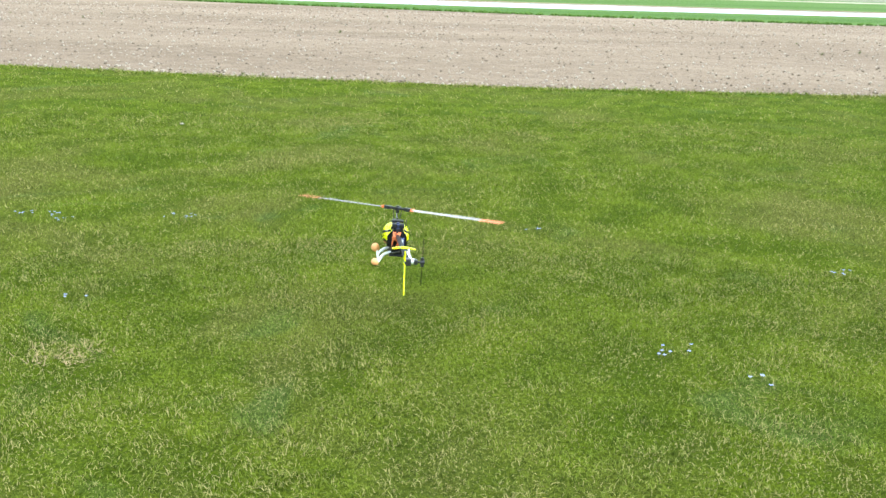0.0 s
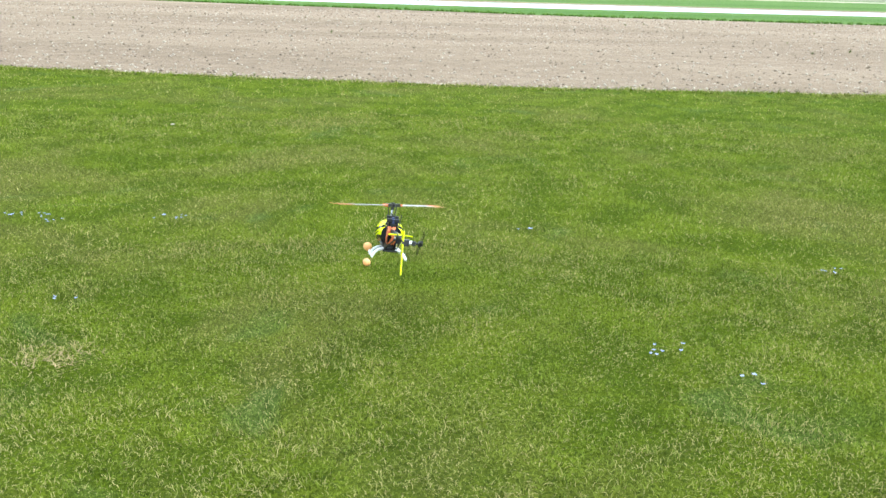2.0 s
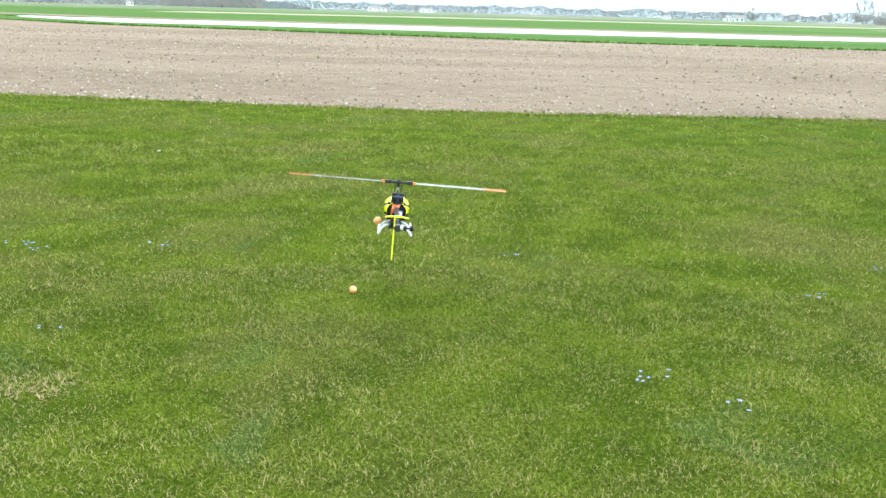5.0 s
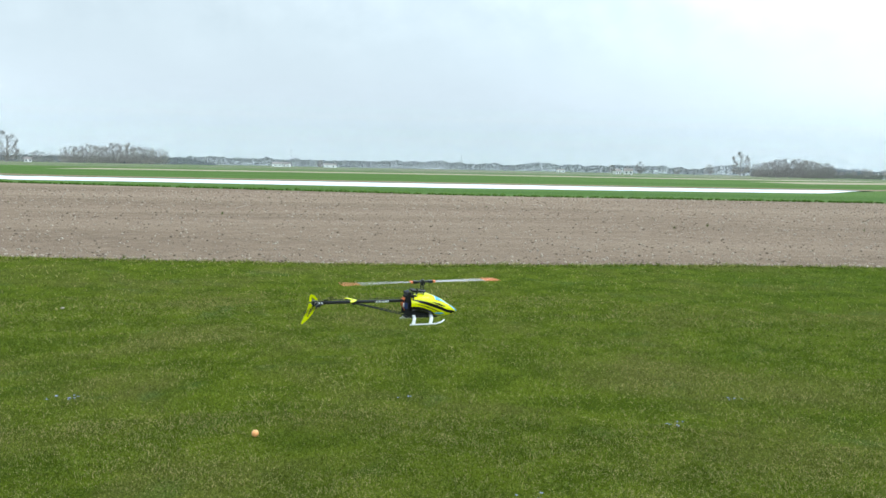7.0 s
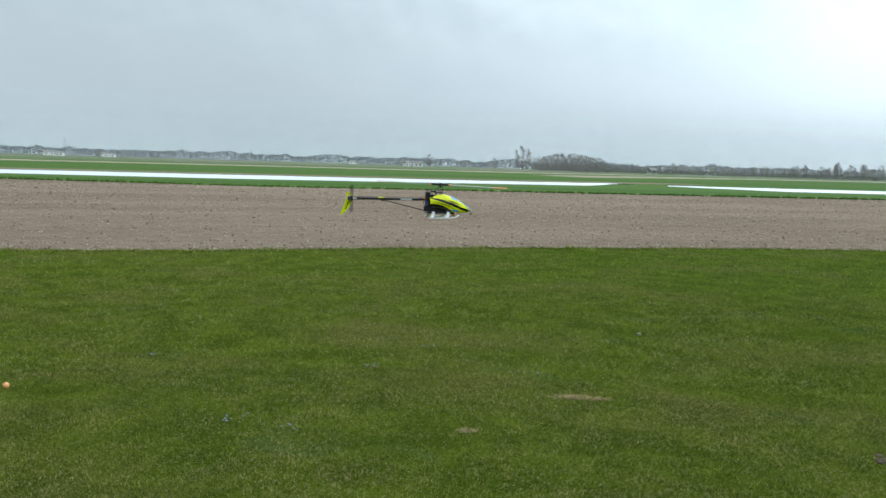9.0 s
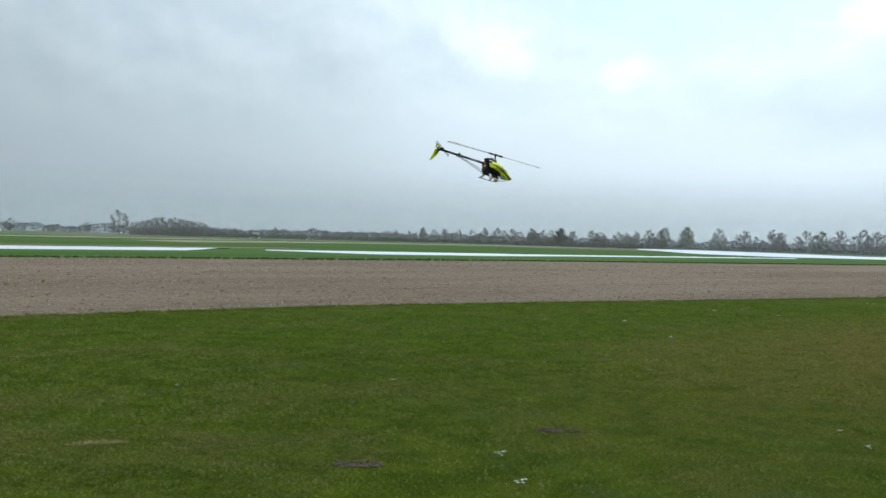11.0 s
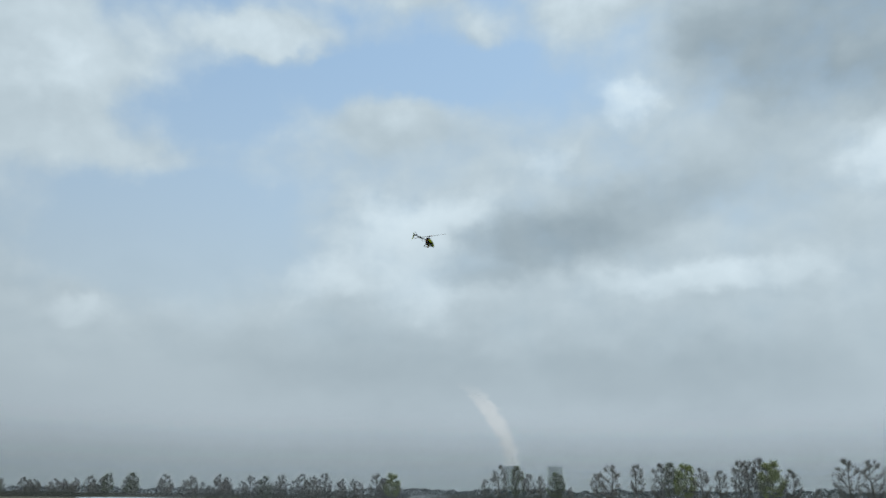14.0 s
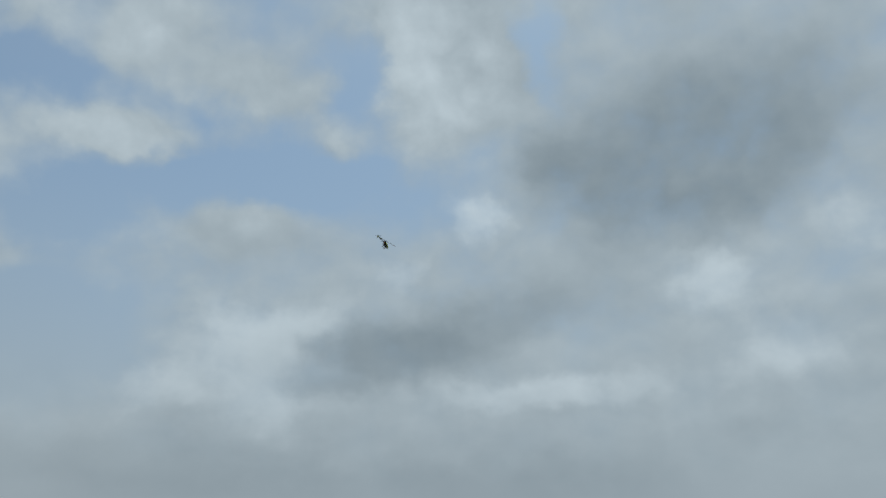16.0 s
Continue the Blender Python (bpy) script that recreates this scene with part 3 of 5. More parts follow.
# ---- field clutter ----
def scatter_stones():
    """Light stones and dark clods lying on the ploughed field."""
    rng = np.random.default_rng(11)
    for name, mat, label, count, lo, hi in (("field_stones", "stone", "pale stones strewn over the ploughed field", 26000, 0.006, 0.032), ("soil_clods", "clod", "dark earth clods strewn over the ploughed field", 22000, 0.005, 0.03)):
        verts, faces = [], []
        base = np.array([(1, 0, 0), (-1, 0, 0), (0, 1, 0), (0, -1, 0), (0, 0, 1), (0, 0, -1)], float)
        tri = np.array([(0, 2, 4), (2, 1, 4), (1, 3, 4), (3, 0, 4), (2, 0, 5), (1, 2, 5), (3, 1, 5), (0, 3, 5)])
        kept = 0
        while kept < count:
            x = rng.uniform(-32, 75)
            lo_y, hi_y = lawn_edge(x) + 0.15, 52
            y = lo_y + (hi_y - lo_y) * rng.random() ** 2.2
            r = (lo + (hi - lo) * rng.random() ** 3) * (1 + 0.02 * (y - 14))
            shape = base * r * rng.uniform(0.55, 1.3, (6, 1)) * np.array((1.2, 1.0, 0.75))
            a = rng.uniform(0, 6.28)
            c, s = math.cos(a), math.sin(a)
            shape = shape @ np.array([[c, s, 0], [-s, c, 0], [0, 0, 1]])
            verts.append(shape + (x, y, -0.02 + r * 0.35))
            faces.append(tri + kept * 6)
            kept += 1
        tagged(new(name, quads(name, np.concatenate(verts), np.concatenate(faces), [MAT[mat]])), label, "stones" if mat == "stone" else "soil clods", kind="stuff")


scatter_stones()


def make_weed(seed):
    rng = random.Random(seed)
    s = Shape()
    for _ in range(14):
        a, tilt, h = rng.uniform(0, 6.28), rng.uniform(0.1, 0.9), rng.uniform(0.1, 0.3)
        d = Vector((math.cos(a) * tilt, math.sin(a) * tilt, 1)).normalized()
        side = Vector((-math.sin(a), math.cos(a), 0)) * 0.014
        top = d * h
        s.put([-side, side, top * 0.6 + side, top + Vector((0, 0, -0.02)), top * 0.6 - side], [(0, 1, 2, 3, 4)])
    return s.mesh("weed", [MAT["weed"]])


def scatter_weeds():
    rng = random.Random(8)
    meshes = [make_weed(k) for k in range(5)]
    for k in range(46):
        x, y = rng.uniform(-22, 60), rng.uniform(21, 42)
        ob = new("weed", meshes[k % 5])
        ob.matrix_world = pose(x, y, -0.02, 0, 0, rng.uniform(0, 360)) @ Matrix.Scale(rng.uniform(0.22, 0.5), 4)
        tagged(ob, "small withered weed standing in dry soil", "weed", group="field weeds")
    for x, y, sc in ((-3.4, 14.0, 0.38), (-3.1, 14.1, 0.3), (-2.0, 13.9, 0.25)):
        ob = new("weed", meshes[1])
        ob.matrix_world = pose(x, y, -0.02) @ Matrix.Scale(sc, 4)
        tagged(ob, "green weed tuft at the lawn edge", "weed", group="field weeds")


scatter_weeds()


# ---- lawn blades ----
def tuft(xy, scale, seed):
    """Smooth value noise over the plan, 0 to 1."""
    table = np.random.default_rng(seed).random((64, 64))
    p = xy * scale
    i = np.floor(p).astype(int)
    f = p - i
    f = f * f * (3 - 2 * f)
    x0, y0, x1, y1 = i[:, 0] % 64, i[:, 1] % 64, (i[:, 0] + 1) % 64, (i[:, 1] + 1) % 64
    low = table[x0, y0] * (1 - f[:, 0]) + table[x1, y0] * f[:, 0]
    high = table[x0, y1] * (1 - f[:, 0]) + table[x1, y1] * f[:, 0]
    return low * (1 - f[:, 1]) + high * f[:, 1]


def grow_grass(name, count, sampler, low, high, width, seed, label, bent=False):
    rng = np.random.default_rng(seed)
    xy = sampler(rng, count)
    n = len(xy)
    # blades of one clump lean together and grow alike
    a = tuft(xy, 11.0, 1) * 9 + rng.normal(0, 2.0, n)
    lean = rng.uniform(0.3, 1.8, n)
    h = (low + (high - low) * rng.random(n)) * (0.55 + 0.9 * tuft(xy, 14.0, 2) * (0.5 + tuft(xy, 3.0, 3)))
    w = width * rng.uniform(0.6, 1.3, n)
    face = a + rng.uniform(-0.9, 0.9, n) + np.pi / 2
    root = np.stack([xy[:, 0], xy[:, 1], np.zeros(n) - 0.003], 1)
    side = np.stack([np.cos(face) * w / 2, np.sin(face) * w / 2, np.zeros(n)], 1)
    bend = np.stack([np.cos(a) * lean * h, np.sin(a) * lean * h, np.zeros(n)], 1)
    up = np.stack([np.zeros(n), np.zeros(n), h], 1)
    mid = root + bend * 0.35 + up * 0.6
    tip = root + bend + up * (1.0 - 0.22 * lean[:, None])
    if bent:
        verts = np.stack([root - side, root + side, mid + side * 0.8, tip, mid - side * 0.8], 1).reshape(-1, 3)
        o = np.arange(n)[:, None] * 5
        tris = np.concatenate([o + [0, 1, 2], o + [0, 2, 4], o + [4, 2, 3]], 1).reshape(-1, 3)
    else:
        verts = np.stack([root - side, root + side, tip], 1).reshape(-1, 3)
        tris = np.arange(n * 3).reshape(-1, 3)
    tagged(new(name, quads(name, verts, tris, [MAT["blade"]])), label, "grass", kind="stuff")


def sector(az0, az1, r0, r1, centre=(0.0, 0.0), power=2.0):
    edge_x, edge_y = [p[0] for p in EDGE], [p[1] for p in EDGE]

    def pick(rng, count):
        az = np.radians(rng.uniform(az0, az1, count))
        r = (r0 ** power + (r1 ** power - r0 ** power) * rng.random(count)) ** (1 / power)
        x, y = centre[0] + r * np.sin(az), centre[1] + r * np.cos(az)
        clump = rng.random(count)
        keep = (y < np.interp(x, edge_x, edge_y) + 0.12) & (clump > 0.0)
        return np.stack([x, y], 1)[keep]
    return pick


grow_grass("lawn_grass_near", 420000, sector(-33, 66, 1.8, 5.2, (0, -0.2)), 0.007, 0.021, 0.0028, 21, "dense short green grass blades of the lawn", True)
grow_grass("lawn_grass_middle", 330000, sector(-33, 62, 5.0, 10.5, (0, -0.3)), 0.010, 0.03, 0.0055, 22, "short green grass blades of the lawn")
grow_grass("lawn_grass_side", 260000, sector(28, 116, 3.6, 11.5, (0.4, -3.0)), 0.010, 0.03, 0.005, 23, "short green grass blades of the lawn")
grow_grass("lawn_grass_far", 230000, sector(-33, 116, 10.0, 26.0, (0, -1.5), 1.4), 0.015, 0.04, 0.011, 24, "far grass blades of the lawn")


def grow_edge():
    def pick(rng, count):
        x = rng.uniform(-12, 40, count)
        y = np.interp(x, [p[0] for p in EDGE], [p[1] for p in EDGE]) + rng.normal(-0.2, 0.10, count) + 0.06 * np.sin(x * 3.1) + 0.05 * np.sin(x * 7.7)
        return np.stack([x, y], 1)
    grow_grass("lawn_edge_grass", 24000, pick, 0.03, 0.07, 0.012, 25, "longer grass fringe where lawn meets soil")


grow_edge()


def make_flower(seed, mat, size):
    """A low clump: a few blossoms of five petals on short stalks."""
    rng = random.Random(seed)
    s = Shape()
    for _ in range(rng.randint(3, 6)):
        x, y, h = rng.gauss(0, size), rng.gauss(0, size), rng.uniform(0.015, 0.035)
        s.tube([(x, y, 0), (x * 1.1, y * 1.1, h)], 0.0012, 4, 1)
        tip = Vector((x * 1.1, y * 1.1, h))
        for k in range(5):
            a = k * 1.257 + rng.random()
            d, e = Vector((math.cos(a), math.sin(a), 0.25)), Vector((-math.sin(a), math.cos(a), 0))
            s.put([tip, tip + d * 0.004 + e * 0.0035, tip + d * 0.010, tip + d * 0.004 - e * 0.0035], [(0, 1, 2, 3)])
    return s.mesh("flower_clump", [MAT[mat], MAT["weed"]])


def place_flowers():
    blue = [make_flower(k, "petal", 0.022) for k in range(4)]
    white = [make_flower(10 + k, "daisy", 0.015) for k in range(3)]
    spots = [(2.03, 4.55), (0.84, 3.39), (0.90, 3.38), (1.17, 3.13), (-2.43, 5.22), (-2.33, 5.12), (-1.75, 3.79), (-1.74, 5.26), (-1.62, 5.25), (2.66, 5.11), (3.14, 4.03), (0.47, 5.2), (-2.62, 5.2)]
    for k, (x, y) in enumerate(spots):
        ob = new("flower_clump", blue[k % 4])
        ob.matrix_world = pose(x, y, 0, 0, 0, k * 77)
        tagged(ob, "small pale blue wild flowers in the lawn", "flower", group="lawn flowers", kind="stuff")
    rng = random.Random(4)
    for k in range(44):
        x, y = rng.uniform(3.5, 30), rng.uniform(-1, 9)
        if y < lawn_edge(x) - 0.5:
            ob = new("flower_clump", white[k % 3])
            ob.matrix_world = pose(x, y, 0, 0, 0, k * 50) @ Matrix.Scale(rng.uniform(0.8, 1.6), 4)
            tagged(ob, "small white daisies in the lawn", "flower", group="lawn flowers", kind="stuff")
    for x, y in ((-2.79, 8.91), (20.5, 8.1), (21.7, 8.0), (13.8, 5.2), (15.8, 7.5)):
        s = Shape().ball((0, 0, 0.012), 0.03 if x > 0 else 0.018, 9, 6, 0, (1.5, 0.9, 0.5))
        ob = new("stone", s.mesh("stone", [MAT["stone"]]))
        ob.matrix_world = pose(x, y, 0, 0, 0, x * 40)
        tagged(ob, "pale flat stone lying in the grass", "stone", group="stones in the lawn")


place_flowers()


def bare_patch(x, y, rx, ry, turn, mat, label, bumps):
    """A worn patch: crumbs of earth, or withered stalks lying flat."""
    rng = random.Random(int(x * 100))
    s = Shape()
    for _ in range(bumps):
        a, r = rng.uniform(0, 6.28), rng.random() ** 0.5 * rng.uniform(0.6, 1.15)
        c = Vector((rx * r * math.cos(a), ry * r * math.sin(a), 0.004))
        if mat == "dead":
            b = rng.uniform(0, 6.28)
            d, e = Vector((math.cos(b), math.sin(b), rng.uniform(0, 0.5))) * rng.uniform(0.02, 0.05), Vector((-math.sin(b), math.cos(b), 0)) * 0.0022
            s.put([c - e, c + e, c + d + e * 0.5, c + d - e * 0.5], [(0, 1, 2, 3)])
        else:
            s.ball(c, rng.uniform(0.006, 0.018), 6, 4, 0, (1.5, 1, 0.6))
    ob = new("bare_patch", s.mesh("bare_patch", [MAT[mat]]))
    ob.matrix_world = pose(x, y, 0, 0, 0, turn)
    tagged(ob, label, "bare patch", group="worn spots in the lawn", kind="stuff")


bare_patch(3.12, 3.38, 0.22, 0.05, -25, "dead", "pale trampled dry patch in the lawn", 420)
bare_patch(4.2, 1.76, 0.2, 0.1, -40, "mud", "dark molehill crumbs in the lawn", 90)
bare_patch(6.2, 1.6, 0.25, 0.1, -50, "mud", "dark molehill crumbs in the lawn", 60)
bare_patch(-1.50, 3.17, 0.17, 0.16, 0, "dead", "dry withered tuft in the lawn", 130)
bare_patch(2.14, 2.87, 0.06, 0.04, 0, "dead", "dry withered tuft in the lawn", 60)


# ---- trees ----
def make_tree(seed, leaves, spread=0.34, bare=0.2, limbs=15, twigs=0):
    """A tree one unit high: tapered trunk, forked limbs that fill an uneven crown, fine twigs and, in leaf, small leaf clumps."""
    rng = random.Random(seed)
    wood, fine, leaf = Shape(), Shape(), Shape()
    ends = []
    mid = (1 + bare) / 2
    twigs = twigs or int(10000 * spread)
    lobes = [(rng.uniform(0, 6.28), rng.uniform(0.75, 1.15)) for _ in range(5)]

    def reach(a, z):
        """How far the crown spreads at an angle and height."""
        u = (z - mid) / (1 - mid)
        width = spread * math.sqrt(max(0.0, 1 - u * u)) * (1.0 - 0.18 * u)
        return width * max(g for b, g in lobes if math.cos(a - b) > 0.2 or b == lobes[0][0])

    lean = Vector((rng.uniform(-0.03, 0.03), rng.uniform(-0.03, 0.03), 0))
    trunk = [Vector((0, 0, -0.01)), Vector((0, 0, 0.2)) + lean, Vector((0, 0, 0.45)) + lean * 2, Vector((0, 0, 0.7)) + lean * 2.5, Vector((0, 0, 0.94)) + lean * 3]
    wood.tube(trunk, [0.021, 0.016, 0.012, 0.007, 0.002], 7, 0, False)
    for k in range(limbs):
        a = k * 2.4 + rng.uniform(-0.5, 0.5)
        z1 = bare + (0.99 - bare) * ((k + rng.random()) / limbs) ** 0.85
        r = reach(a, z1) * rng.uniform(0.75, 1.0)
        tip = Vector((math.cos(a) * r, math.sin(a) * r, z1))
        z0 = max(bare * 0.75, z1 - r * rng.uniform(0.9, 1.5))
        root = Vector((0, 0, z0)) + lean * z0 * 3
        bow = root.lerp(tip, 0.5) + Vector((math.cos(a), math.sin(a), -0.6)) * r * 0.12
        wood.tube([root, bow, tip], [0.0062, 0.004, 0.0014], 5, 0, False)
        ends += [(bow, tip), (bow.lerp(tip, 0.4), tip), (root.lerp(bow, 0.6), bow)]
        for _ in range(4):
            s0 = bow.lerp(tip, rng.uniform(-0.2, 0.7))
            b = a + rng.uniform(-1.3, 1.3)
            z = min(0.99, s0.z + rng.uniform(0.02, 0.16))
            q = min(reach(b, z), s0.xy.length + rng.uniform(0.03, 0.12))
            e = Vector((math.cos(b) * q, math.sin(b) * q, z))
            wood.tube([s0, s0.lerp(e, 0.5) + Vector((0, 0, -0.01)), e], [0.0028, 0.002, 0.0009], 4, 0, False)
            ends += [(s0, e), (s0, e)]
    for _ in range(twigs):
        p0, p1 = rng.choice(ends)
        p = p0.lerp(p1, rng.uniform(0.1, 1.0)) + Vector((rng.gauss(0, 0.018), rng.gauss(0, 0.018), rng.gauss(0, 0.018)))
        out = Vector((p.x, p.y, (p.z - mid) * 0.8)) + Vector((0, 0, 0.08))
        d = (out.normalized() * 0.7 + Vector((rng.gauss(0, 0.6), rng.gauss(0, 0.6), rng.gauss(0.1, 0.5)))).normalized()
        q = p + d * rng.uniform(0.03, 0.10)
        side = d.cross(Vector((rng.uniform(-1, 1), rng.uniform(-1, 1), 0.3))).normalized() * 0.0026
        fine.put([p - side, p + side, q], [(0, 1, 2)])
        if leaves and rng.random() < leaves:
            for _ in range(3):
                c = q + Vector((rng.gauss(0, 0.022), rng.gauss(0, 0.022), rng.gauss(0, 0.018)))
                u = Vector((rng.uniform(-1, 1), rng.uniform(-1, 1), rng.uniform(-1, 1))).normalized()
                w = u.cross(Vector((rng.uniform(-1, 1), rng.uniform(-1, 1), rng.uniform(-1, 1)))).normalized()
                r = rng.uniform(0.009, 0.019)
                leaf.put([c - u * r, c + w * r * 0.7, c + u * r, c - w * r * 0.7], [(0, 1, 2, 3)])
    return wood, fine, leaf


def plant_tree(name, kind, seed, label):
    """Kinds: b, t and w bare (common, slender, wide), p, g, y and e in leaf."""
    leaves, mat, spread, bare = {"b": (0, None, 0.30, 0.16), "t": (0, None, 0.23, 0.3), "w": (0, None, 0.46, 0.14), "p": (0.2, "leaf_green", 0.25, 0.25), "g": (0.34, "leaf_green", 0.32, 0.2), "y": (0.45, "leaf_yellow", 0.32, 0.22), "e": (0.3, "evergreen", 0.36, 0.06)}[kind]
    root = new(name)
    wood, fine, leaf = make_tree(seed, leaves, spread, bare)
    part("trunk", wood, MAT["bark"], root)
    tagged(part("branchwork", fine, MAT["twig"], root), kind="stuff")
    if leaf.f:
        tagged(part("crown", leaf, MAT[mat], root), kind="stuff")
    return tagged(root, label, "tree", group="trees along the fields")


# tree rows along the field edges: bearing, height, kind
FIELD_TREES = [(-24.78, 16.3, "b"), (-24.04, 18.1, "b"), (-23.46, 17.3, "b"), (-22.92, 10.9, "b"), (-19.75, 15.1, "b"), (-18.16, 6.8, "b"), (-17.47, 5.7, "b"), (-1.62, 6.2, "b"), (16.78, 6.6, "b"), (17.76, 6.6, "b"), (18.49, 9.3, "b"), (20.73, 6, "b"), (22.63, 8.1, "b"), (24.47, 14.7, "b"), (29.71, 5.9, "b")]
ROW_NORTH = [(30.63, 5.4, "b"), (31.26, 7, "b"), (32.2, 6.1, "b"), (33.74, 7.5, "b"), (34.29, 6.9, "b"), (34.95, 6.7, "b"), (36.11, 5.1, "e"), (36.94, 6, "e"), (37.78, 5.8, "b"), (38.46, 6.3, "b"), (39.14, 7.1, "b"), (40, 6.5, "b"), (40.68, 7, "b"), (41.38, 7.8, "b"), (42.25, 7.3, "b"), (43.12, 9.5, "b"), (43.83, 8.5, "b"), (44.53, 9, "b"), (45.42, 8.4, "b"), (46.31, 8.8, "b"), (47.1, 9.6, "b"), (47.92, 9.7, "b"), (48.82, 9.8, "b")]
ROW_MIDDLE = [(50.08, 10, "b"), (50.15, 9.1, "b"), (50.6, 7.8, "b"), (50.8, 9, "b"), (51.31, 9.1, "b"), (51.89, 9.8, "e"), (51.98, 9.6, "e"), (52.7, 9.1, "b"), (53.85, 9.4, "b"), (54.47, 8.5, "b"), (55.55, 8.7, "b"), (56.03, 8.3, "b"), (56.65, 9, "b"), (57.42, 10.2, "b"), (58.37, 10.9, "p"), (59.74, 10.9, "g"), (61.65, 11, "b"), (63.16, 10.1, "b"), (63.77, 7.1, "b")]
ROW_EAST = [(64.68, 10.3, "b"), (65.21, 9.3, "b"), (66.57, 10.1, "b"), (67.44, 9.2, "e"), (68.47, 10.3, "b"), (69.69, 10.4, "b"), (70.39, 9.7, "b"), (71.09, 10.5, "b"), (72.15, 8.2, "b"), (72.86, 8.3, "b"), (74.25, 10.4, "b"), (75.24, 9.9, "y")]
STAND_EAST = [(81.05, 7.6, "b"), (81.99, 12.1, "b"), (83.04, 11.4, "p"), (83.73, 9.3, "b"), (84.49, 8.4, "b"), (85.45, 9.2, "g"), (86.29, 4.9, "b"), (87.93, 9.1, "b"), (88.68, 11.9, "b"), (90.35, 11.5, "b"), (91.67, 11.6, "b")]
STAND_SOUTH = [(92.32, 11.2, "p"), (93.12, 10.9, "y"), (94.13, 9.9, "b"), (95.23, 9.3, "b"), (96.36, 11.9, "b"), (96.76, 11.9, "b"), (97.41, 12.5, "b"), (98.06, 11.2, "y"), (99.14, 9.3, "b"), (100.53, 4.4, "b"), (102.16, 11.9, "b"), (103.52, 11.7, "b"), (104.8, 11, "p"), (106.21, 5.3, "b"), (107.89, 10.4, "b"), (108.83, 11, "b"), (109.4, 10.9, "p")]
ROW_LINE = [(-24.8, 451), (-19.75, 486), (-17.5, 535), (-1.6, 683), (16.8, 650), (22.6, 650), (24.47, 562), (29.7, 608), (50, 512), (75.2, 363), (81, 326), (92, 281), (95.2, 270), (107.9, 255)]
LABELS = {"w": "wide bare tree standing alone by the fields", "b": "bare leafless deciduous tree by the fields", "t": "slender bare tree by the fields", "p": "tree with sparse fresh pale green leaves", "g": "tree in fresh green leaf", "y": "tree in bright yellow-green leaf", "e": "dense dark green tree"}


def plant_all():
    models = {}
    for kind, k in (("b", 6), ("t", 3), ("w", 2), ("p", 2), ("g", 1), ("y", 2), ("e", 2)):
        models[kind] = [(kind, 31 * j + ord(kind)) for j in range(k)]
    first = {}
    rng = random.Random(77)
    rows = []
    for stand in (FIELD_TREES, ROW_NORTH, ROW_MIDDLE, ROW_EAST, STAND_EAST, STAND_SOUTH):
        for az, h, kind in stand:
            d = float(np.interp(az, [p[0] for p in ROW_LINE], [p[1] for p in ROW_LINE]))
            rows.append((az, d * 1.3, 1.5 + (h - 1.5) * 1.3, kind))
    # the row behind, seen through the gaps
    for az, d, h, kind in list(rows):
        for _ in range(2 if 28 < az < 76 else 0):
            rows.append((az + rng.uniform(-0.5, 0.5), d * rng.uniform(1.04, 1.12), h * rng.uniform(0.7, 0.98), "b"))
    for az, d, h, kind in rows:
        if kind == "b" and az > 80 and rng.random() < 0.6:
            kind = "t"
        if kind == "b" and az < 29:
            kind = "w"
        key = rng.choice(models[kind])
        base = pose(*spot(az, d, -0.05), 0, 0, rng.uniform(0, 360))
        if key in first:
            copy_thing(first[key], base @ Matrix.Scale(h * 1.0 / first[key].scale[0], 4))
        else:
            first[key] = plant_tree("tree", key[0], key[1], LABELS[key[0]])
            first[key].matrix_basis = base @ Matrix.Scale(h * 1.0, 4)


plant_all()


def hedge(name, az0, az1, dist, height, mat, seed, label, thick=10.0, density=1.0, taper=0.12):
    """Undergrowth or far woodland: a ragged bank of many small leafy or twiggy flakes."""
    rng = np.random.default_rng(seed)
    span = abs(az1 - az0) * math.pi / 180 * dist
    count = min(40000, int(span / height * 640 * density))
    az = rng.uniform(az0, az1, count)
    d = dist + rng.uniform(-thick, thick, count)
    unit = dist * math.pi / 180 / height
    top = np.array([0.72 + 0.30 * noise.noise((a * unit * 0.28, seed, 0)) + 0.30 * noise.noise((a * unit * 1.1, seed, 5)) for a in az])
    u0 = (az - az0) / (az1 - az0)
    top *= np.clip(np.minimum(u0, 1 - u0) / taper, 0.0, 1.0) ** 0.5
    z = height * top * rng.random(count) ** 0.75
    c = np.stack([d * np.sin(np.radians(az)), d * np.cos(np.radians(az)), z], 1)
    r = height * rng.uniform(0.03, 0.09, count)[:, None]
    u = rng.normal(size=(count, 3)); u /= np.linalg.norm(u, axis=1)[:, None]
    w = np.cross(u, rng.normal(size=(count, 3))); w /= np.linalg.norm(w, axis=1)[:, None]
    verts = np.stack([c - u * r, c + w * r * 0.7, c + u * r, c - w * r * 0.7], 1).reshape(-1, 3)
    verts[:, 2] = np.maximum(verts[:, 2], -0.05)
    faces = np.arange(count * 4).reshape(-1, 4)
    tagged(new(name, quads(name, verts, faces, [MAT[mat]])), label, "woodland", kind="stuff")


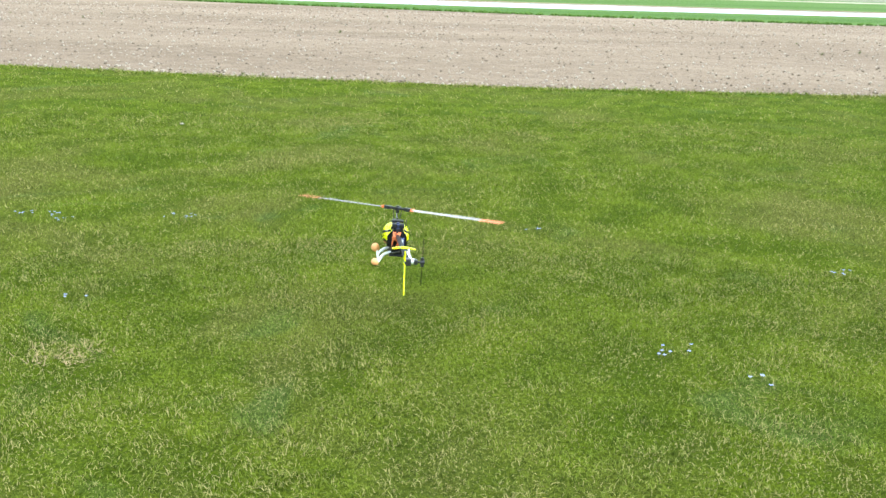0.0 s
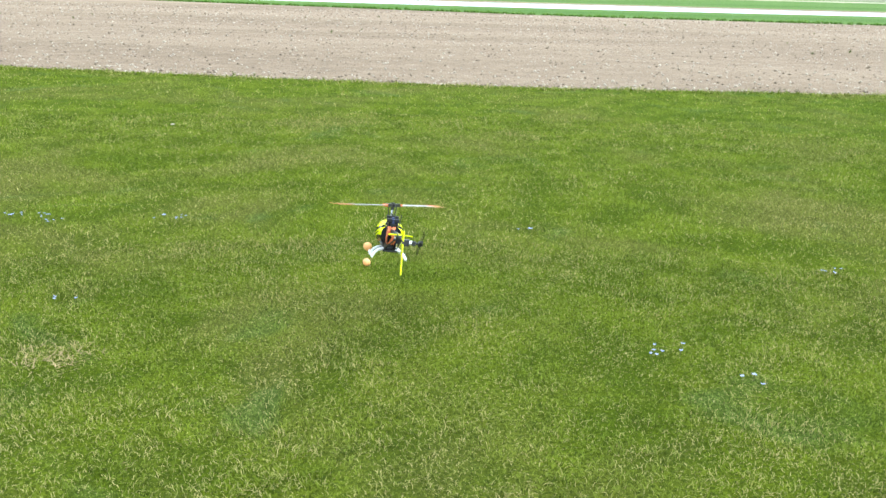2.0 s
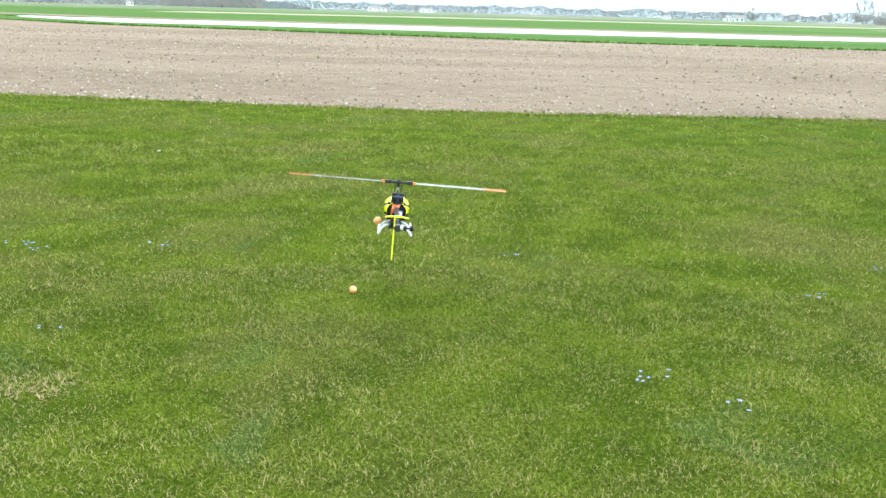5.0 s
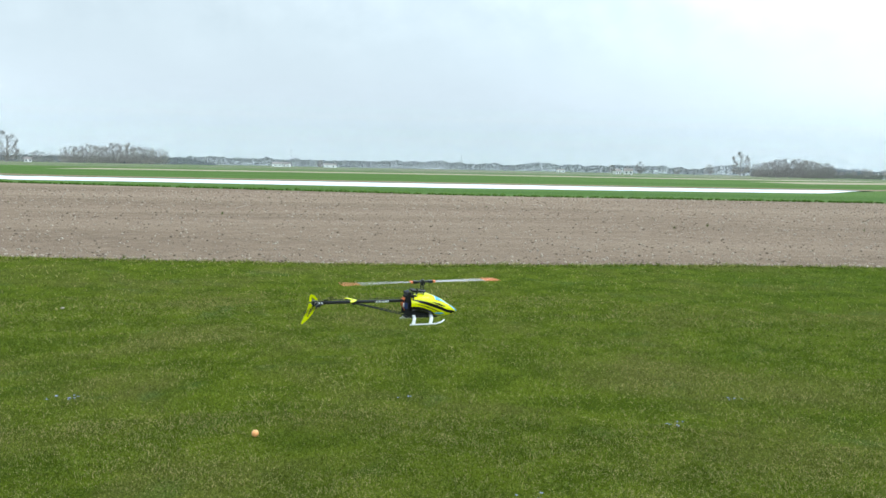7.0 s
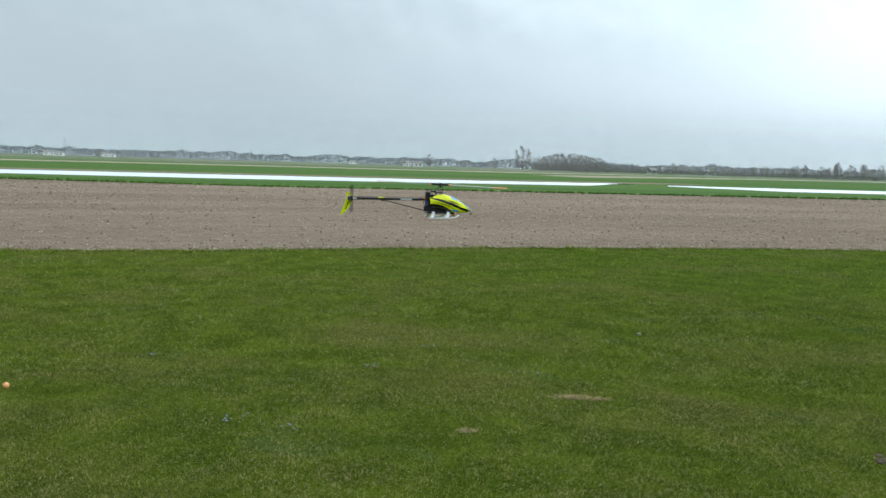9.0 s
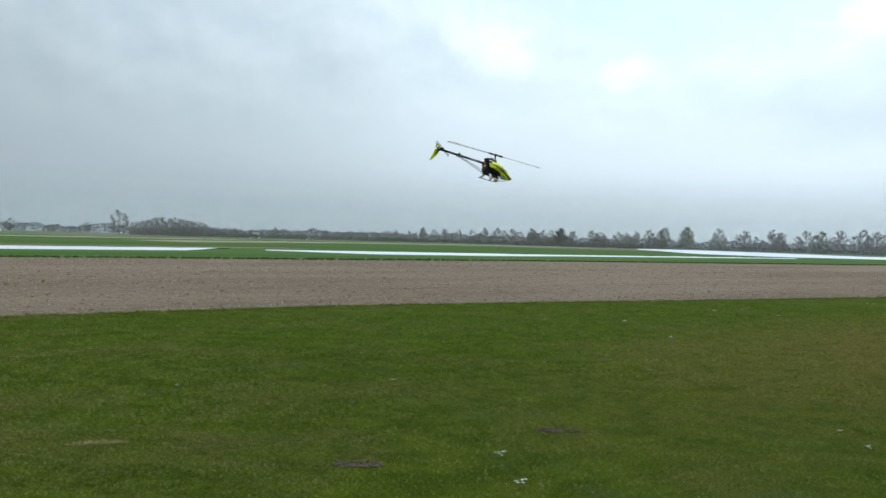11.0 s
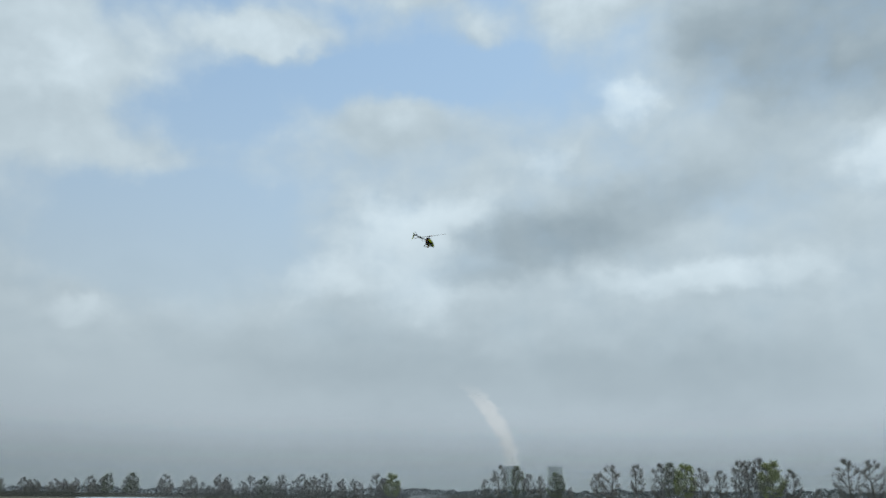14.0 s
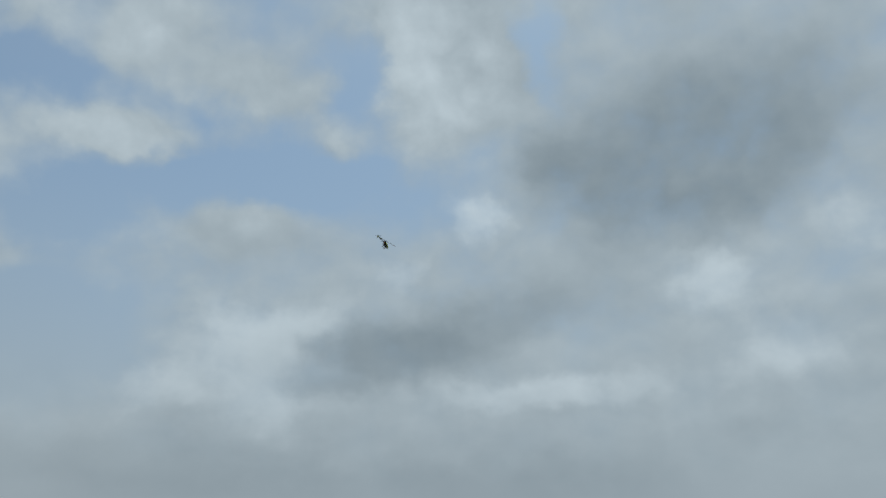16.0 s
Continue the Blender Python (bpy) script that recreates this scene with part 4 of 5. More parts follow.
def wood(name, az0, az1, dist, height, count, mat, seed, label, low=0.72):
    """A stand of many bare trees or bushes, joined."""
    rng = random.Random(seed)
    models = []
    for k in range(4):
        a, b, c = make_tree(500 + k, 0, 0.42, 0.08, 9, 1300)
        models.append((np.array(a.v + b.v), [tuple(f) for f in a.f], [tuple(q + len(a.v) for q in f) for f in b.f]))
    verts, faces, n = [], [], 0
    for k in range(count):
        u = (k + rng.random()) / count
        v, f1, f2 = models[k % 4]
        h = height * rng.uniform(low, 1.0) * (0.7 + 0.3 * math.sin(math.pi * u))
        t = rng.uniform(0, 6.28)
        turn = np.array([[math.cos(t), math.sin(t), 0], [-math.sin(t), math.cos(t), 0], [0, 0, 1]]) * h * 1.05
        verts.append(v @ turn + np.array(spot(az0 + (az1 - az0) * u, dist * rng.uniform(0.985, 1.06), -0.05)))
        faces += [tuple(q + n for q in f) for f in f1 + f2]
        n += len(v)
    tagged(new(name, mesh_from(name, np.concatenate(verts), faces, [MAT[mat]])), label, "woodland", kind="stuff")


wood("lone_wood", 25.1, 29.6, 640, 13.0, 60, "twig", 41, "dense bare woodland behind a lone tree")
wood("lone_wood", -16.9, -10.9, 860, 19.0, 54, "twig", 42, "tall bare woodland in the distance")
wood("lone_wood", -27, -16, 900, 11.5, 50, "twig", 43, "bare woodland in the distance")
wood("lone_wood", 29, 50, 850, 9.5, 60, "twig", 44, "bare woodland behind the tree row")
wood("bushes", 78, 86.7, 425, 4.8, 70, "thicket", 45, "dark bushes below tall trees", 0.5)
wood("bushes", 87, 112, 360, 4.4, 110, "thicket", 46, "bare bushes below tall trees", 0.4)
hedge("undergrowth", 28, 57, 700, 4.2, "thicket", 3, "bare undergrowth below the far tree row", 20, 1.5, 0.02)
hedge("undergrowth", 49, 76, 560, 3.8, "thicket", 4, "bare undergrowth below the tree row", 15, 1.6, 0.02)
hedge("undergrowth", 78.5, 112, 345, 2.6, "thicket", 14, "bare undergrowth below the tall trees", 8, 1.0, 0.02)
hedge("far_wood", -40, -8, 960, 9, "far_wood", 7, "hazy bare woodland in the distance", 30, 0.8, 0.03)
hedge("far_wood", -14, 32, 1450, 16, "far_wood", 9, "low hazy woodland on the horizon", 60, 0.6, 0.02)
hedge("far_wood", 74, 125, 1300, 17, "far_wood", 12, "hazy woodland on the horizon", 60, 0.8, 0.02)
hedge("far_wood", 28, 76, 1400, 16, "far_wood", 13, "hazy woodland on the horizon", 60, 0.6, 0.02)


# ---- far buildings ----
def house(az, d, w, h, turn, label):
    root = new("house")
    root.matrix_basis = pose(*spot(az, d, -0.05), 0, 0, turn)
    part("wall", Shape().box((0, 0, h * 0.3), (w, w * 0.6, h * 0.6), 0, 0.02), MAT["render_wall"], root)
    x, y, e, t = w / 2 + 0.3, w * 0.3 + 0.4, h * 0.6, h
    roof = Shape().put([(-x, -y, e), (x, -y, e), (x, y, e), (-x, y, e), (-x, 0, t), (x, 0, t)], [(0, 1, 5, 4), (2, 3, 4, 5), (0, 4, 3), (1, 2, 5), (3, 2, 1, 0)])
    part("roof", roof, MAT["roof"], root)
    for k in (-1, 1):
        part("window", Shape().box((k * w * 0.25, -w * 0.3 - 0.03, h * 0.3), (1.4, 0.08, 1.5)), MAT["glass"], root)
    tagged(root, label, "house", group="far houses")


for az, d, w, h, turn in ((-4.3, 1150, 20, 7.5, 10), (-3.7, 1160, 15, 7, -20), (-1.0, 1170, 26, 7, 5), (13.6, 1200, 16, 6, 8), (17.1, 800, 11, 6, 30), (17.8, 790, 12, 6.5, -10), (-18.6, 860, 10, 6, 20), (32.5, 760, 12, 6.5, 15), (36, 770, 12, 6, -15)):
    house(az, d, w * 0.6, h * 0.75, turn, "pale rendered farmhouse with red tiled roof, far off")


def pylon(az, d, h):
    root = new("pylon")
    root.matrix_basis = pose(*spot(az, d, -0.05), 0, 0, -az)
    s = Shape()
    for sx in (-1, 1):
        for sy in (-1, 1):
            s.tube([(sx * h * 0.09, sy * h * 0.09, 0), (sx * h * 0.03, sy * h * 0.03, h * 0.6), (0, 0, h)], 0.22, 4)
    for k in range(6):
        z0, z1 = h * k / 10, h * (k + 1) / 10
        r0, r1 = h * (0.09 - 0.01 * k), h * (0.08 - 0.01 * k)
        s.tube([(-r0, -r0, z0), (r1, -r1, z1)], 0.12, 4).tube([(r0, -r0, z0), (-r1, -r1, z1)], 0.12, 4)
    part("tower", s, MAT["pylon"], root)
    for z, w in ((0.62, 0.22), (0.76, 0.18), (0.9, 0.12)):
        part("crossarm", Shape().tube([(-h * w, 0, h * z), (0, 0, h * z + 0.8), (h * w, 0, h * z)], 0.2, 4), MAT["pylon"], root)
    tagged(root, "grey lattice power pylon on the horizon", "pylon", group="power pylons")


for az, d, h in ((-3.45, 1900, 36), (7.3, 2000, 33), (12.2, 2100, 26), (17.2, 2300, 26)):
    pylon(az, d, h)


def cooling_tower(az, d, h):
    root = new("cooling_tower")
    root.matrix_basis = pose(*spot(az, d, -0.05))
    rings = [(0.0, 0.40), (0.08, 0.375), (0.25, 0.315), (0.45, 0.262), (0.65, 0.232), (0.78, 0.226), (0.9, 0.231), (1.0, 0.242)]
    pts, faces = [], []
    for z, r in rings + [(1.0, 0.236), (0.8, 0.22)]:
        pts += [(r * h * math.cos(a * 0.1309), r * h * math.sin(a * 0.1309), z * h) for a in range(48)]
    for k in range(len(rings) + 1):
        faces += [(k * 48 + j, k * 48 + (j + 1) % 48, (k + 1) * 48 + (j + 1) % 48, (k + 1) * 48 + j) for j in range(48)]
    part("shell", mesh_from("shell", pts, faces, [MAT["concrete"]], True), None, root)
    tagged(root, "huge grey concrete cooling tower in the haze", "cooling tower", group="cooling towers")


cooling_tower(82.24, 4600, 154)
cooling_tower(84.94, 4700, 157)


def steam_plume():
    """A ragged double-walled column that drifts and widens as it rises."""
    plume = new("steam_plume")
    for name, wide, thick, seed in (("steam_column", 0.62, 0.05, 3),):
        rings, sides = 70, 28
        pts, faces = [], []
        for k in range(rings):
            u = k / (rings - 1)
            az = 82.25 - 0.55 * u - 1.75 * u ** 2 + 0.10 * math.sin(u * 9 + seed)
            x, y, _ = spot(az, 4600)
            z = 4600 * math.tan(radians(1.9 + 4.5 * u))
            r = wide * (34 + 34 * u) * (1 - u ** 6 * 0.6)
            for j in range(sides):
                a = 2 * math.pi * j / sides
                p = Vector((x + r * math.cos(a), y + r * math.sin(a), z))
                q = 1 + 0.4 * noise.noise(p * 0.012 + Vector((seed, 0, 0)))
                pts.append((x + r * q * math.cos(a), y + r * q * math.sin(a), z))
        for k in range(rings - 1):
            faces += [(k * sides + j, k * sides + (j + 1) % sides, (k + 1) * sides + (j + 1) % sides, (k + 1) * sides + j) for j in range(sides)]
        part(name, mesh_from(name, pts, faces, [make_steam(thick)], True), None, plume)
    tagged(plume, "white steam plume rising from a cooling tower", "steam")


steam_plume()


# ring wall added to stand in for the haze of distance
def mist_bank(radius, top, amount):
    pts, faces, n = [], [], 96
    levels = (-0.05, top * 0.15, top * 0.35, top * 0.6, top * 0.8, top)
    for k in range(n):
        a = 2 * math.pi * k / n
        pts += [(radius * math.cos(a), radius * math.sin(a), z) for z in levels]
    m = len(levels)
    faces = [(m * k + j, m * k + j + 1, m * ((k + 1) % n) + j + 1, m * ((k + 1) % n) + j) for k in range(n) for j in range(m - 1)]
    ob = new("mist_bank", mesh_from("mist_bank", pts, faces, [make_haze_skin(amount, top)], True))
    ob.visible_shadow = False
    tagged(ob, "translucent shell standing in for haze over the far fields", "mist", kind="stuff")


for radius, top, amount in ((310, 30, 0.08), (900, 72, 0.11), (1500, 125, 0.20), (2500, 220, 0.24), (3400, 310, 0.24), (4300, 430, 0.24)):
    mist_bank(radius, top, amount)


# ---- model helicopter ----
# own axes: x to the nose, y to its left, z up; the mast stands at x = 0
def loft(sections, sides, paint):
    """A closed skin through oval cross-sections (x, low, high, half width); paint(x, angle) picks the slot."""
    s = Shape()
    pts, faces, slots = [], [], []
    for x, lo, hi, w in sections:
        for j in range(sides):
            a = 2 * math.pi * j / sides
            c, q = math.cos(a), math.sin(a)
            pts.append((x, w * math.copysign(abs(c) ** 0.8, c), (lo + hi) / 2 + (hi - lo) / 2 * math.copysign(abs(q) ** 0.85, q)))
    for k in range(len(sections) - 1):
        for j in range(sides):
            a, b = k * sides + j, k * sides + (j + 1) % sides
            faces.append((a, b, b + sides, a + sides))
            xm = (sections[k][0] + sections[k + 1][0]) / 2
            slots.append(paint(xm, (j + 0.5) / sides * 360))
    n = len(sections)
    faces.append(tuple(range((n - 1) * sides, n * sides)))
    slots.append(0)
    s.v, s.f, s.i = pts, faces, slots
    return s


def canopy_sections():
    keys = np.array([(-0.075, 0.040, 0.122, 0.043), (-0.055, 0.034, 0.132, 0.050), (-0.02, 0.026, 0.143, 0.056), (0.03, 0.016, 0.146, 0.058), (0.075, 0.008, 0.130, 0.053), (0.12, 0.0, 0.103, 0.044), (0.16, -0.007, 0.070, 0.032), (0.195, -0.004, 0.040, 0.020), (0.215, 0.000, 0.020, 0.009), (0.221, 0.005, 0.011, 0.002)])
    x = np.concatenate([np.linspace(-0.075, 0.195, 91), [0.2, 0.205, 0.21, 0.215, 0.219, 0.221]])
    return [tuple([a] + [float(np.interp(a, keys[:, 0], keys[:, k])) for k in (1, 2, 3)]) for a in x]


def build_helicopter():
    heli = new("model_helicopter")
    tagged(heli, "yellow radio-controlled model helicopter with black stripes", "model helicopter")
    part("canopy", loft(canopy_sections(), 40, lambda x, a: 0), [MAT["canopy"]], heli, "neon yellow canopy with black stripes and blue windscreen", True)

    f = Shape()
    for y in (-0.021, 0.021):
        f.plate([(-0.105, 0.02), (-0.06, 0.0), (0.06, 0.0), (0.1, 0.012), (0.06, 0.05), (0.02, 0.115), (-0.045, 0.14), (-0.1, 0.135)], 0.003, "y", y)
    f.box((0.0, 0, 0.003), (0.19, 0.06, 0.008)).box((-0.02, 0, 0.13), (0.08, 0.055, 0.01)).box((-0.075, 0, 0.118), (0.05, 0.034, 0.044), 0, 0.2).box((-0.025, 0, 0.06), (0.11, 0.034, 0.10), 0, 0.1).box((-0.05, 0, 0.165), (0.03, 0.05, 0.012), 0, 0.2)
    # first box: black sheet added for the dark inside of the open canopy
    f.box((-0.062, 0, 0.082), (0.006, 0.082, 0.086), 0, 0.3).box((-0.085, 0.0, 0.150), (0.03, 0.052, 0.02), 0, 0.2)
    part("chassis", f, MAT["carbon"], heli, "black carbon side frames")
    part("battery", Shape().box((0.075, 0, 0.03), (0.13, 0.042, 0.04)), MAT["black"], heli)
    part("motor", Shape().tube([(0.04, 0, 0.045), (0.04, 0, 0.095)], 0.019, 14), MAT["copper"], heli, "copper-coloured electric motor")
    g = Shape().tube([(0, 0, 0.05), (0, 0, 0.058)], 0.045, 28).tube([(0, 0, 0.058), (0, 0, 0.064)], 0.018, 14)
    part("main_gear", g, MAT["white"], heli)
    for x, y, z in ((-0.03, 0.036, 0.105), (-0.03, -0.036, 0.105), (-0.085, 0.0, 0.148)):
        part("servo", Shape().box((x, y, z), (0.030, 0.012, 0.022)).box((x, y, z + 0.014), (0.012, 0.012, 0.008)), MAT["servo"], heli, "small dark blue servo")
    part("receiver", Shape().box((-0.098, -0.018, 0.075), (0.022, 0.022, 0.036), 0).box((-0.1105, -0.018, 0.078), (0.004, 0.014, 0.02), 1), [MAT["servo"], MAT["white"]], heli, "blue receiver box with a white label")
    w = Shape()
    rng = random.Random(3)
    for k in range(5):
        y0 = rng.uniform(-0.012, 0.024)
        w.tube([(-0.1, y0, 0.12), (-0.115, y0 + rng.uniform(-0.012, 0.012), 0.1), (-0.108, y0 + rng.uniform(-0.015, 0.015), 0.07), (-0.085, y0, 0.035)], 0.0035, 6)
    w.ball((-0.105, 0.012, 0.092), 0.013, 8, 6).ball((-0.103, 0.0, 0.105), 0.011, 8, 6)
    part("wiring", w, MAT["wire"], heli, "loose orange wiring bundle")

    mast = Shape().tube([(0, 0, 0.1), (0, 0, 0.225)], 0.005, 10)
    part("mast", mast, MAT["steel"], heli)
    sw = Shape().tube([(0, 0, 0.156), (0, 0, 0.164)], 0.021, 18).tube([(-0.03, 0, 0.135), (-0.03, 0, 0.178)], 0.004, 8)
    for a in (30, 150, 270):
        x, y = 0.024 * math.cos(radians(a)), 0.024 * math.sin(radians(a))
        sw.tube([(x, y, 0.125), (x, y, 0.16)], 0.002, 6).ball((x, y, 0.16), 0.005, 8, 6)
    sw.tube([(0.016, 0.012, 0.163), (0.018, 0.016, 0.222)], 0.002, 6).tube([(-0.016, -0.012, 0.163), (-0.018, -0.016, 0.222)], 0.002, 6)
    part("swashplate", sw, MAT["black"], heli, "black swashplate with link rods")

    rotor = part("main_rotor", Shape().box((0, 0, 0), (0.022, 0.03, 0.014)).tube([(0, 0, -0.02), (0, 0, 0.012)], 0.008, 10).tube([(-0.055, 0, 0), (0.055, 0, 0)], 0.006, 10), MAT["black"], heli, "black rotor head")
    rotor.matrix_basis = pose(0, 0, 0.210)
    for k in (0, 180):
        turn = pose(0, 0, 0, 0, 0, k)
        grip = part("blade_grip", Shape().box((0.048, 0, 0), (0.03, 0.02, 0.014), 0).box((0.070, 0, 0), (0.014, 0.018, 0.010), 1), [MAT["black"], MAT["orange"]], rotor, "blade grip with an orange collar")
        grip.matrix_basis = turn
        b = Shape()
        stations = [(0.07, 0.014, 0.016), (0.095, 0.016, 0.018), (0.385, 0.016, 0.018), (0.386, 0.016, 0.018), (0.462, 0.016, 0.018), (0.482, 0.010, 0.017), (0.487, 0.0, 0.014)]
        pts = []
        for x, front, rear in stations:
            for y, z in ((front, 0.0), (front * 0.4, 0.0024), (-rear, 0.0004), (front * 0.4, -0.002)):
                pts.append((x, y, z))
        for j in range(len(stations) - 1):
            faces = [(j * 4 + q, j * 4 + (q + 1) % 4, j * 4 + 4 + (q + 1) % 4, j * 4 + 4 + q) for q in range(4)]
            b.f += faces
            b.i += [1 if j >= 3 else 0] * 4
        b.v = pts
        blade = part("main_blade", b, [MAT["blade_grey"], MAT["blade_tip"]], rotor, "pale grey rotor blade with an orange tip")
        blade.matrix_basis = turn @ pose(0, 0, 0, 5)

    boom = Shape().tube([(-0.06, 0, 0.120), (-0.34, 0, 0.120), (-0.60, 0, 0.119)], 0.0095, 14)
    part("tail_boom", boom, MAT["carbon"], heli, "glossy black carbon tail boom", True)
    bar = Shape()
    for k in range(9):
        bar.box((-0.20 - k * 0.0085, -0.0098, 0.121), (0.006, 0.0012, 0.007))
    bar.box((-0.235, -0.0096, 0.1155), (0.075, 0.0012, 0.0015))
    part("boom_lettering", bar, MAT["white"], heli, "white lettering bars on the boom")
    for y in (-1, 1):
        part("boom_strut", Shape().tube([(-0.10, y * 0.026, 0.035), (-0.39, y * 0.010, 0.112)], 0.003, 8), MAT["carbon"], heli)
    part("strut_clamp", Shape().box((-0.395, 0, 0.118), (0.022, 0.03, 0.026)), MAT["black"], heli)
    part("pushrod", Shape().tube([(-0.09, 0.012, 0.135), (-0.58, 0.012, 0.132)], 0.0012, 6), MAT["carbon"], heli)

    hf = Shape()
    for y in (-1, 1):
        out = [(-0.375, 0.0), (-0.39, y * 0.024), (-0.412, y * 0.045), (-0.430, y * 0.048), (-0.425, y * 0.035), (-0.412, y * 0.02), (-0.41, 0.0)]
        hf.plate(out if y > 0 else list(reversed(out)), 0.004, "z", 0.131)
    part("horizontal_fin", hf, MAT["yellow"], heli, "neon yellow horizontal tail fin")

    fin = Shape()
    lower = [(-0.585, 0.112), (-0.598, 0.085), (-0.615, 0.05), (-0.64, 0.015), (-0.668, -0.010), (-0.672, -0.006), (-0.660, 0.03), (-0.645, 0.07), (-0.636, 0.112)]
    fin.plate(lower, 0.004, "y", 0.012)
    for ring in ([(-0.585, 0.126), (-0.592, 0.14), (-0.612, 0.164), (-0.628, 0.168), (-0.632, 0.164), (-0.632, 0.158)], [(-0.632, 0.158), (-0.626, 0.162), (-0.608, 0.142), (-0.598, 0.128), (-0.585, 0.126)], [(-0.622, 0.126), (-0.636, 0.126), (-0.634, 0.160), (-0.626, 0.163)]):
        fin.plate(ring, 0.004, "y", 0.012)
    part("vertical_fin", fin, MAT["yellow"], heli, "curved neon yellow vertical tail fin")
    slots = Shape()
    for k in range(5):
        u = k / 5
        slots.box((-0.615 - 0.028 * u, 0.012, 0.095 - 0.07 * u), (0.016 - 0.006 * u, 0.0056, 0.007), 0, 0.1, pose(0, 0, 0, 0, -35))
    part("fin_slots", slots, MAT["black"], heli, "dark slots in the fin")
    part("tail_gearbox", Shape().box((-0.606, 0, 0.119), (0.036, 0.024, 0.028)).tube([(-0.606, 0.0, 0.119), (-0.606, -0.055, 0.119)], 0.004, 8).box((-0.606, -0.03, 0.119), (0.02, 0.014, 0.02)), MAT["black"], heli)
    part("pitch_slider", Shape().tube([(-0.606, -0.012, 0.119), (-0.606, -0.034, 0.119)], 0.008, 10).box((-0.585, -0.022, 0.121), (0.03, 0.014, 0.008)), MAT["white"], heli, "white tail pitch slider")
    tail = part("tail_rotor", Shape().tube([(0, -0.008, 0), (0, 0.008, 0)], 0.009, 10).box((0, 0, 0), (0.012, 0.012, 0.034)), MAT["black"], heli, "black tail rotor hub")
    tail.matrix_basis = pose(-0.606, -0.055, 0.106)
    for k in (0, 180):
        out = [(-0.011, 0.014), (0.011, 0.014), (0.013, 0.075), (0.009, 0.09), (-0.011, 0.088)]
        tb = part("tail_blade", Shape().plate(out, 0.0022, "y", 0.0), MAT["smoke"], tail)
        tb.matrix_basis = pose(0, 0, 0, 0, k)

    for y in (-1, 1):
        part("skid_runner", Shape().tube([(-0.087, y * 0.072, -0.012), (0.0, y * 0.072, -0.012), (0.07, y * 0.072, -0.011), (0.098, y * 0.072, -0.004), (0.118, y * 0.072, 0.010)], 0.0042, 10), MAT["white"], heli, "white landing skid runner", True)
    for x in (-0.052, 0.05):
        path = [(x - 0.020, -0.072, -0.011), (x - 0.012, -0.062, 0.006), (x - 0.004, -0.046, 0.018), (x, -0.025, 0.024), (x, 0.025, 0.024), (x - 0.004, 0.046, 0.018), (x - 0.012, 0.062, 0.006), (x - 0.020, 0.072, -0.011)]
        arch = Shape()
        for p, q in zip(path, path[1:]):
            p, q = Vector(p), Vector(q)
            arch.tube([p, q], 0.0062, 8)
            arch.tube([p + Vector((0.008, 0, 0)), q + Vector((0.008, 0, 0))], 0.0055, 8)
        part("skid_strut", arch, MAT["white"], heli, "curved white skid strut")
    stem = Shape().tube([(0.106, 0.072, 0.0), (0.114, 0.076, 0.008)], 0.005, 8)
    part("ball_stem", stem, MAT["white"], heli)
    part("training_ball", Shape().ball((0.114, 0.079, 0.010), 0.0195, 24, 16), MAT["ball"], heli, "orange table tennis ball on the skid tip", True)
    part("antenna", Shape().tube([(-0.06, -0.03, 0.12), (-0.07, -0.035, 0.165), (-0.07, -0.035, 0.18)], 0.0016, 6), MAT["black"], heli)
    # the airframe is a little flatter than drawn, and the body sits up on the skid struts
    low = ("skid", "ball_stem", "training_ball")
    rear = ("tail", "boom", "strut_clamp", "pushrod", "horizontal", "vertical", "fin_slots", "pitch")
    for p in heli.children:
        if p is rotor or p is tail or p.name.startswith(low):
            continue
        for v in p.data.vertices:
            if v.co.z > 0:
                v.co.z *= 0.885
            if p.name.startswith("canopy"):
                v.co.z += 0.016 + 0.016 * min(1.0, max(0.0, (v.co.x - 0.08) / 0.14))
            elif not p.name.startswith(rear):
                v.co.z += 0.016
    return heli, rotor, tail


heli, main_rotor, tail_rotor = build_helicopter()

ground_ball = new("table_tennis_ball", Shape().ball((0, 0, 0), 0.02, 28, 18).mesh("table_tennis_ball", [MAT["ball"]], True))
ground_ball.matrix_world = pose(-0.42, 4.45, 0.022)
tagged(ground_ball, "loose orange table tennis ball lying in the grass", "ball")


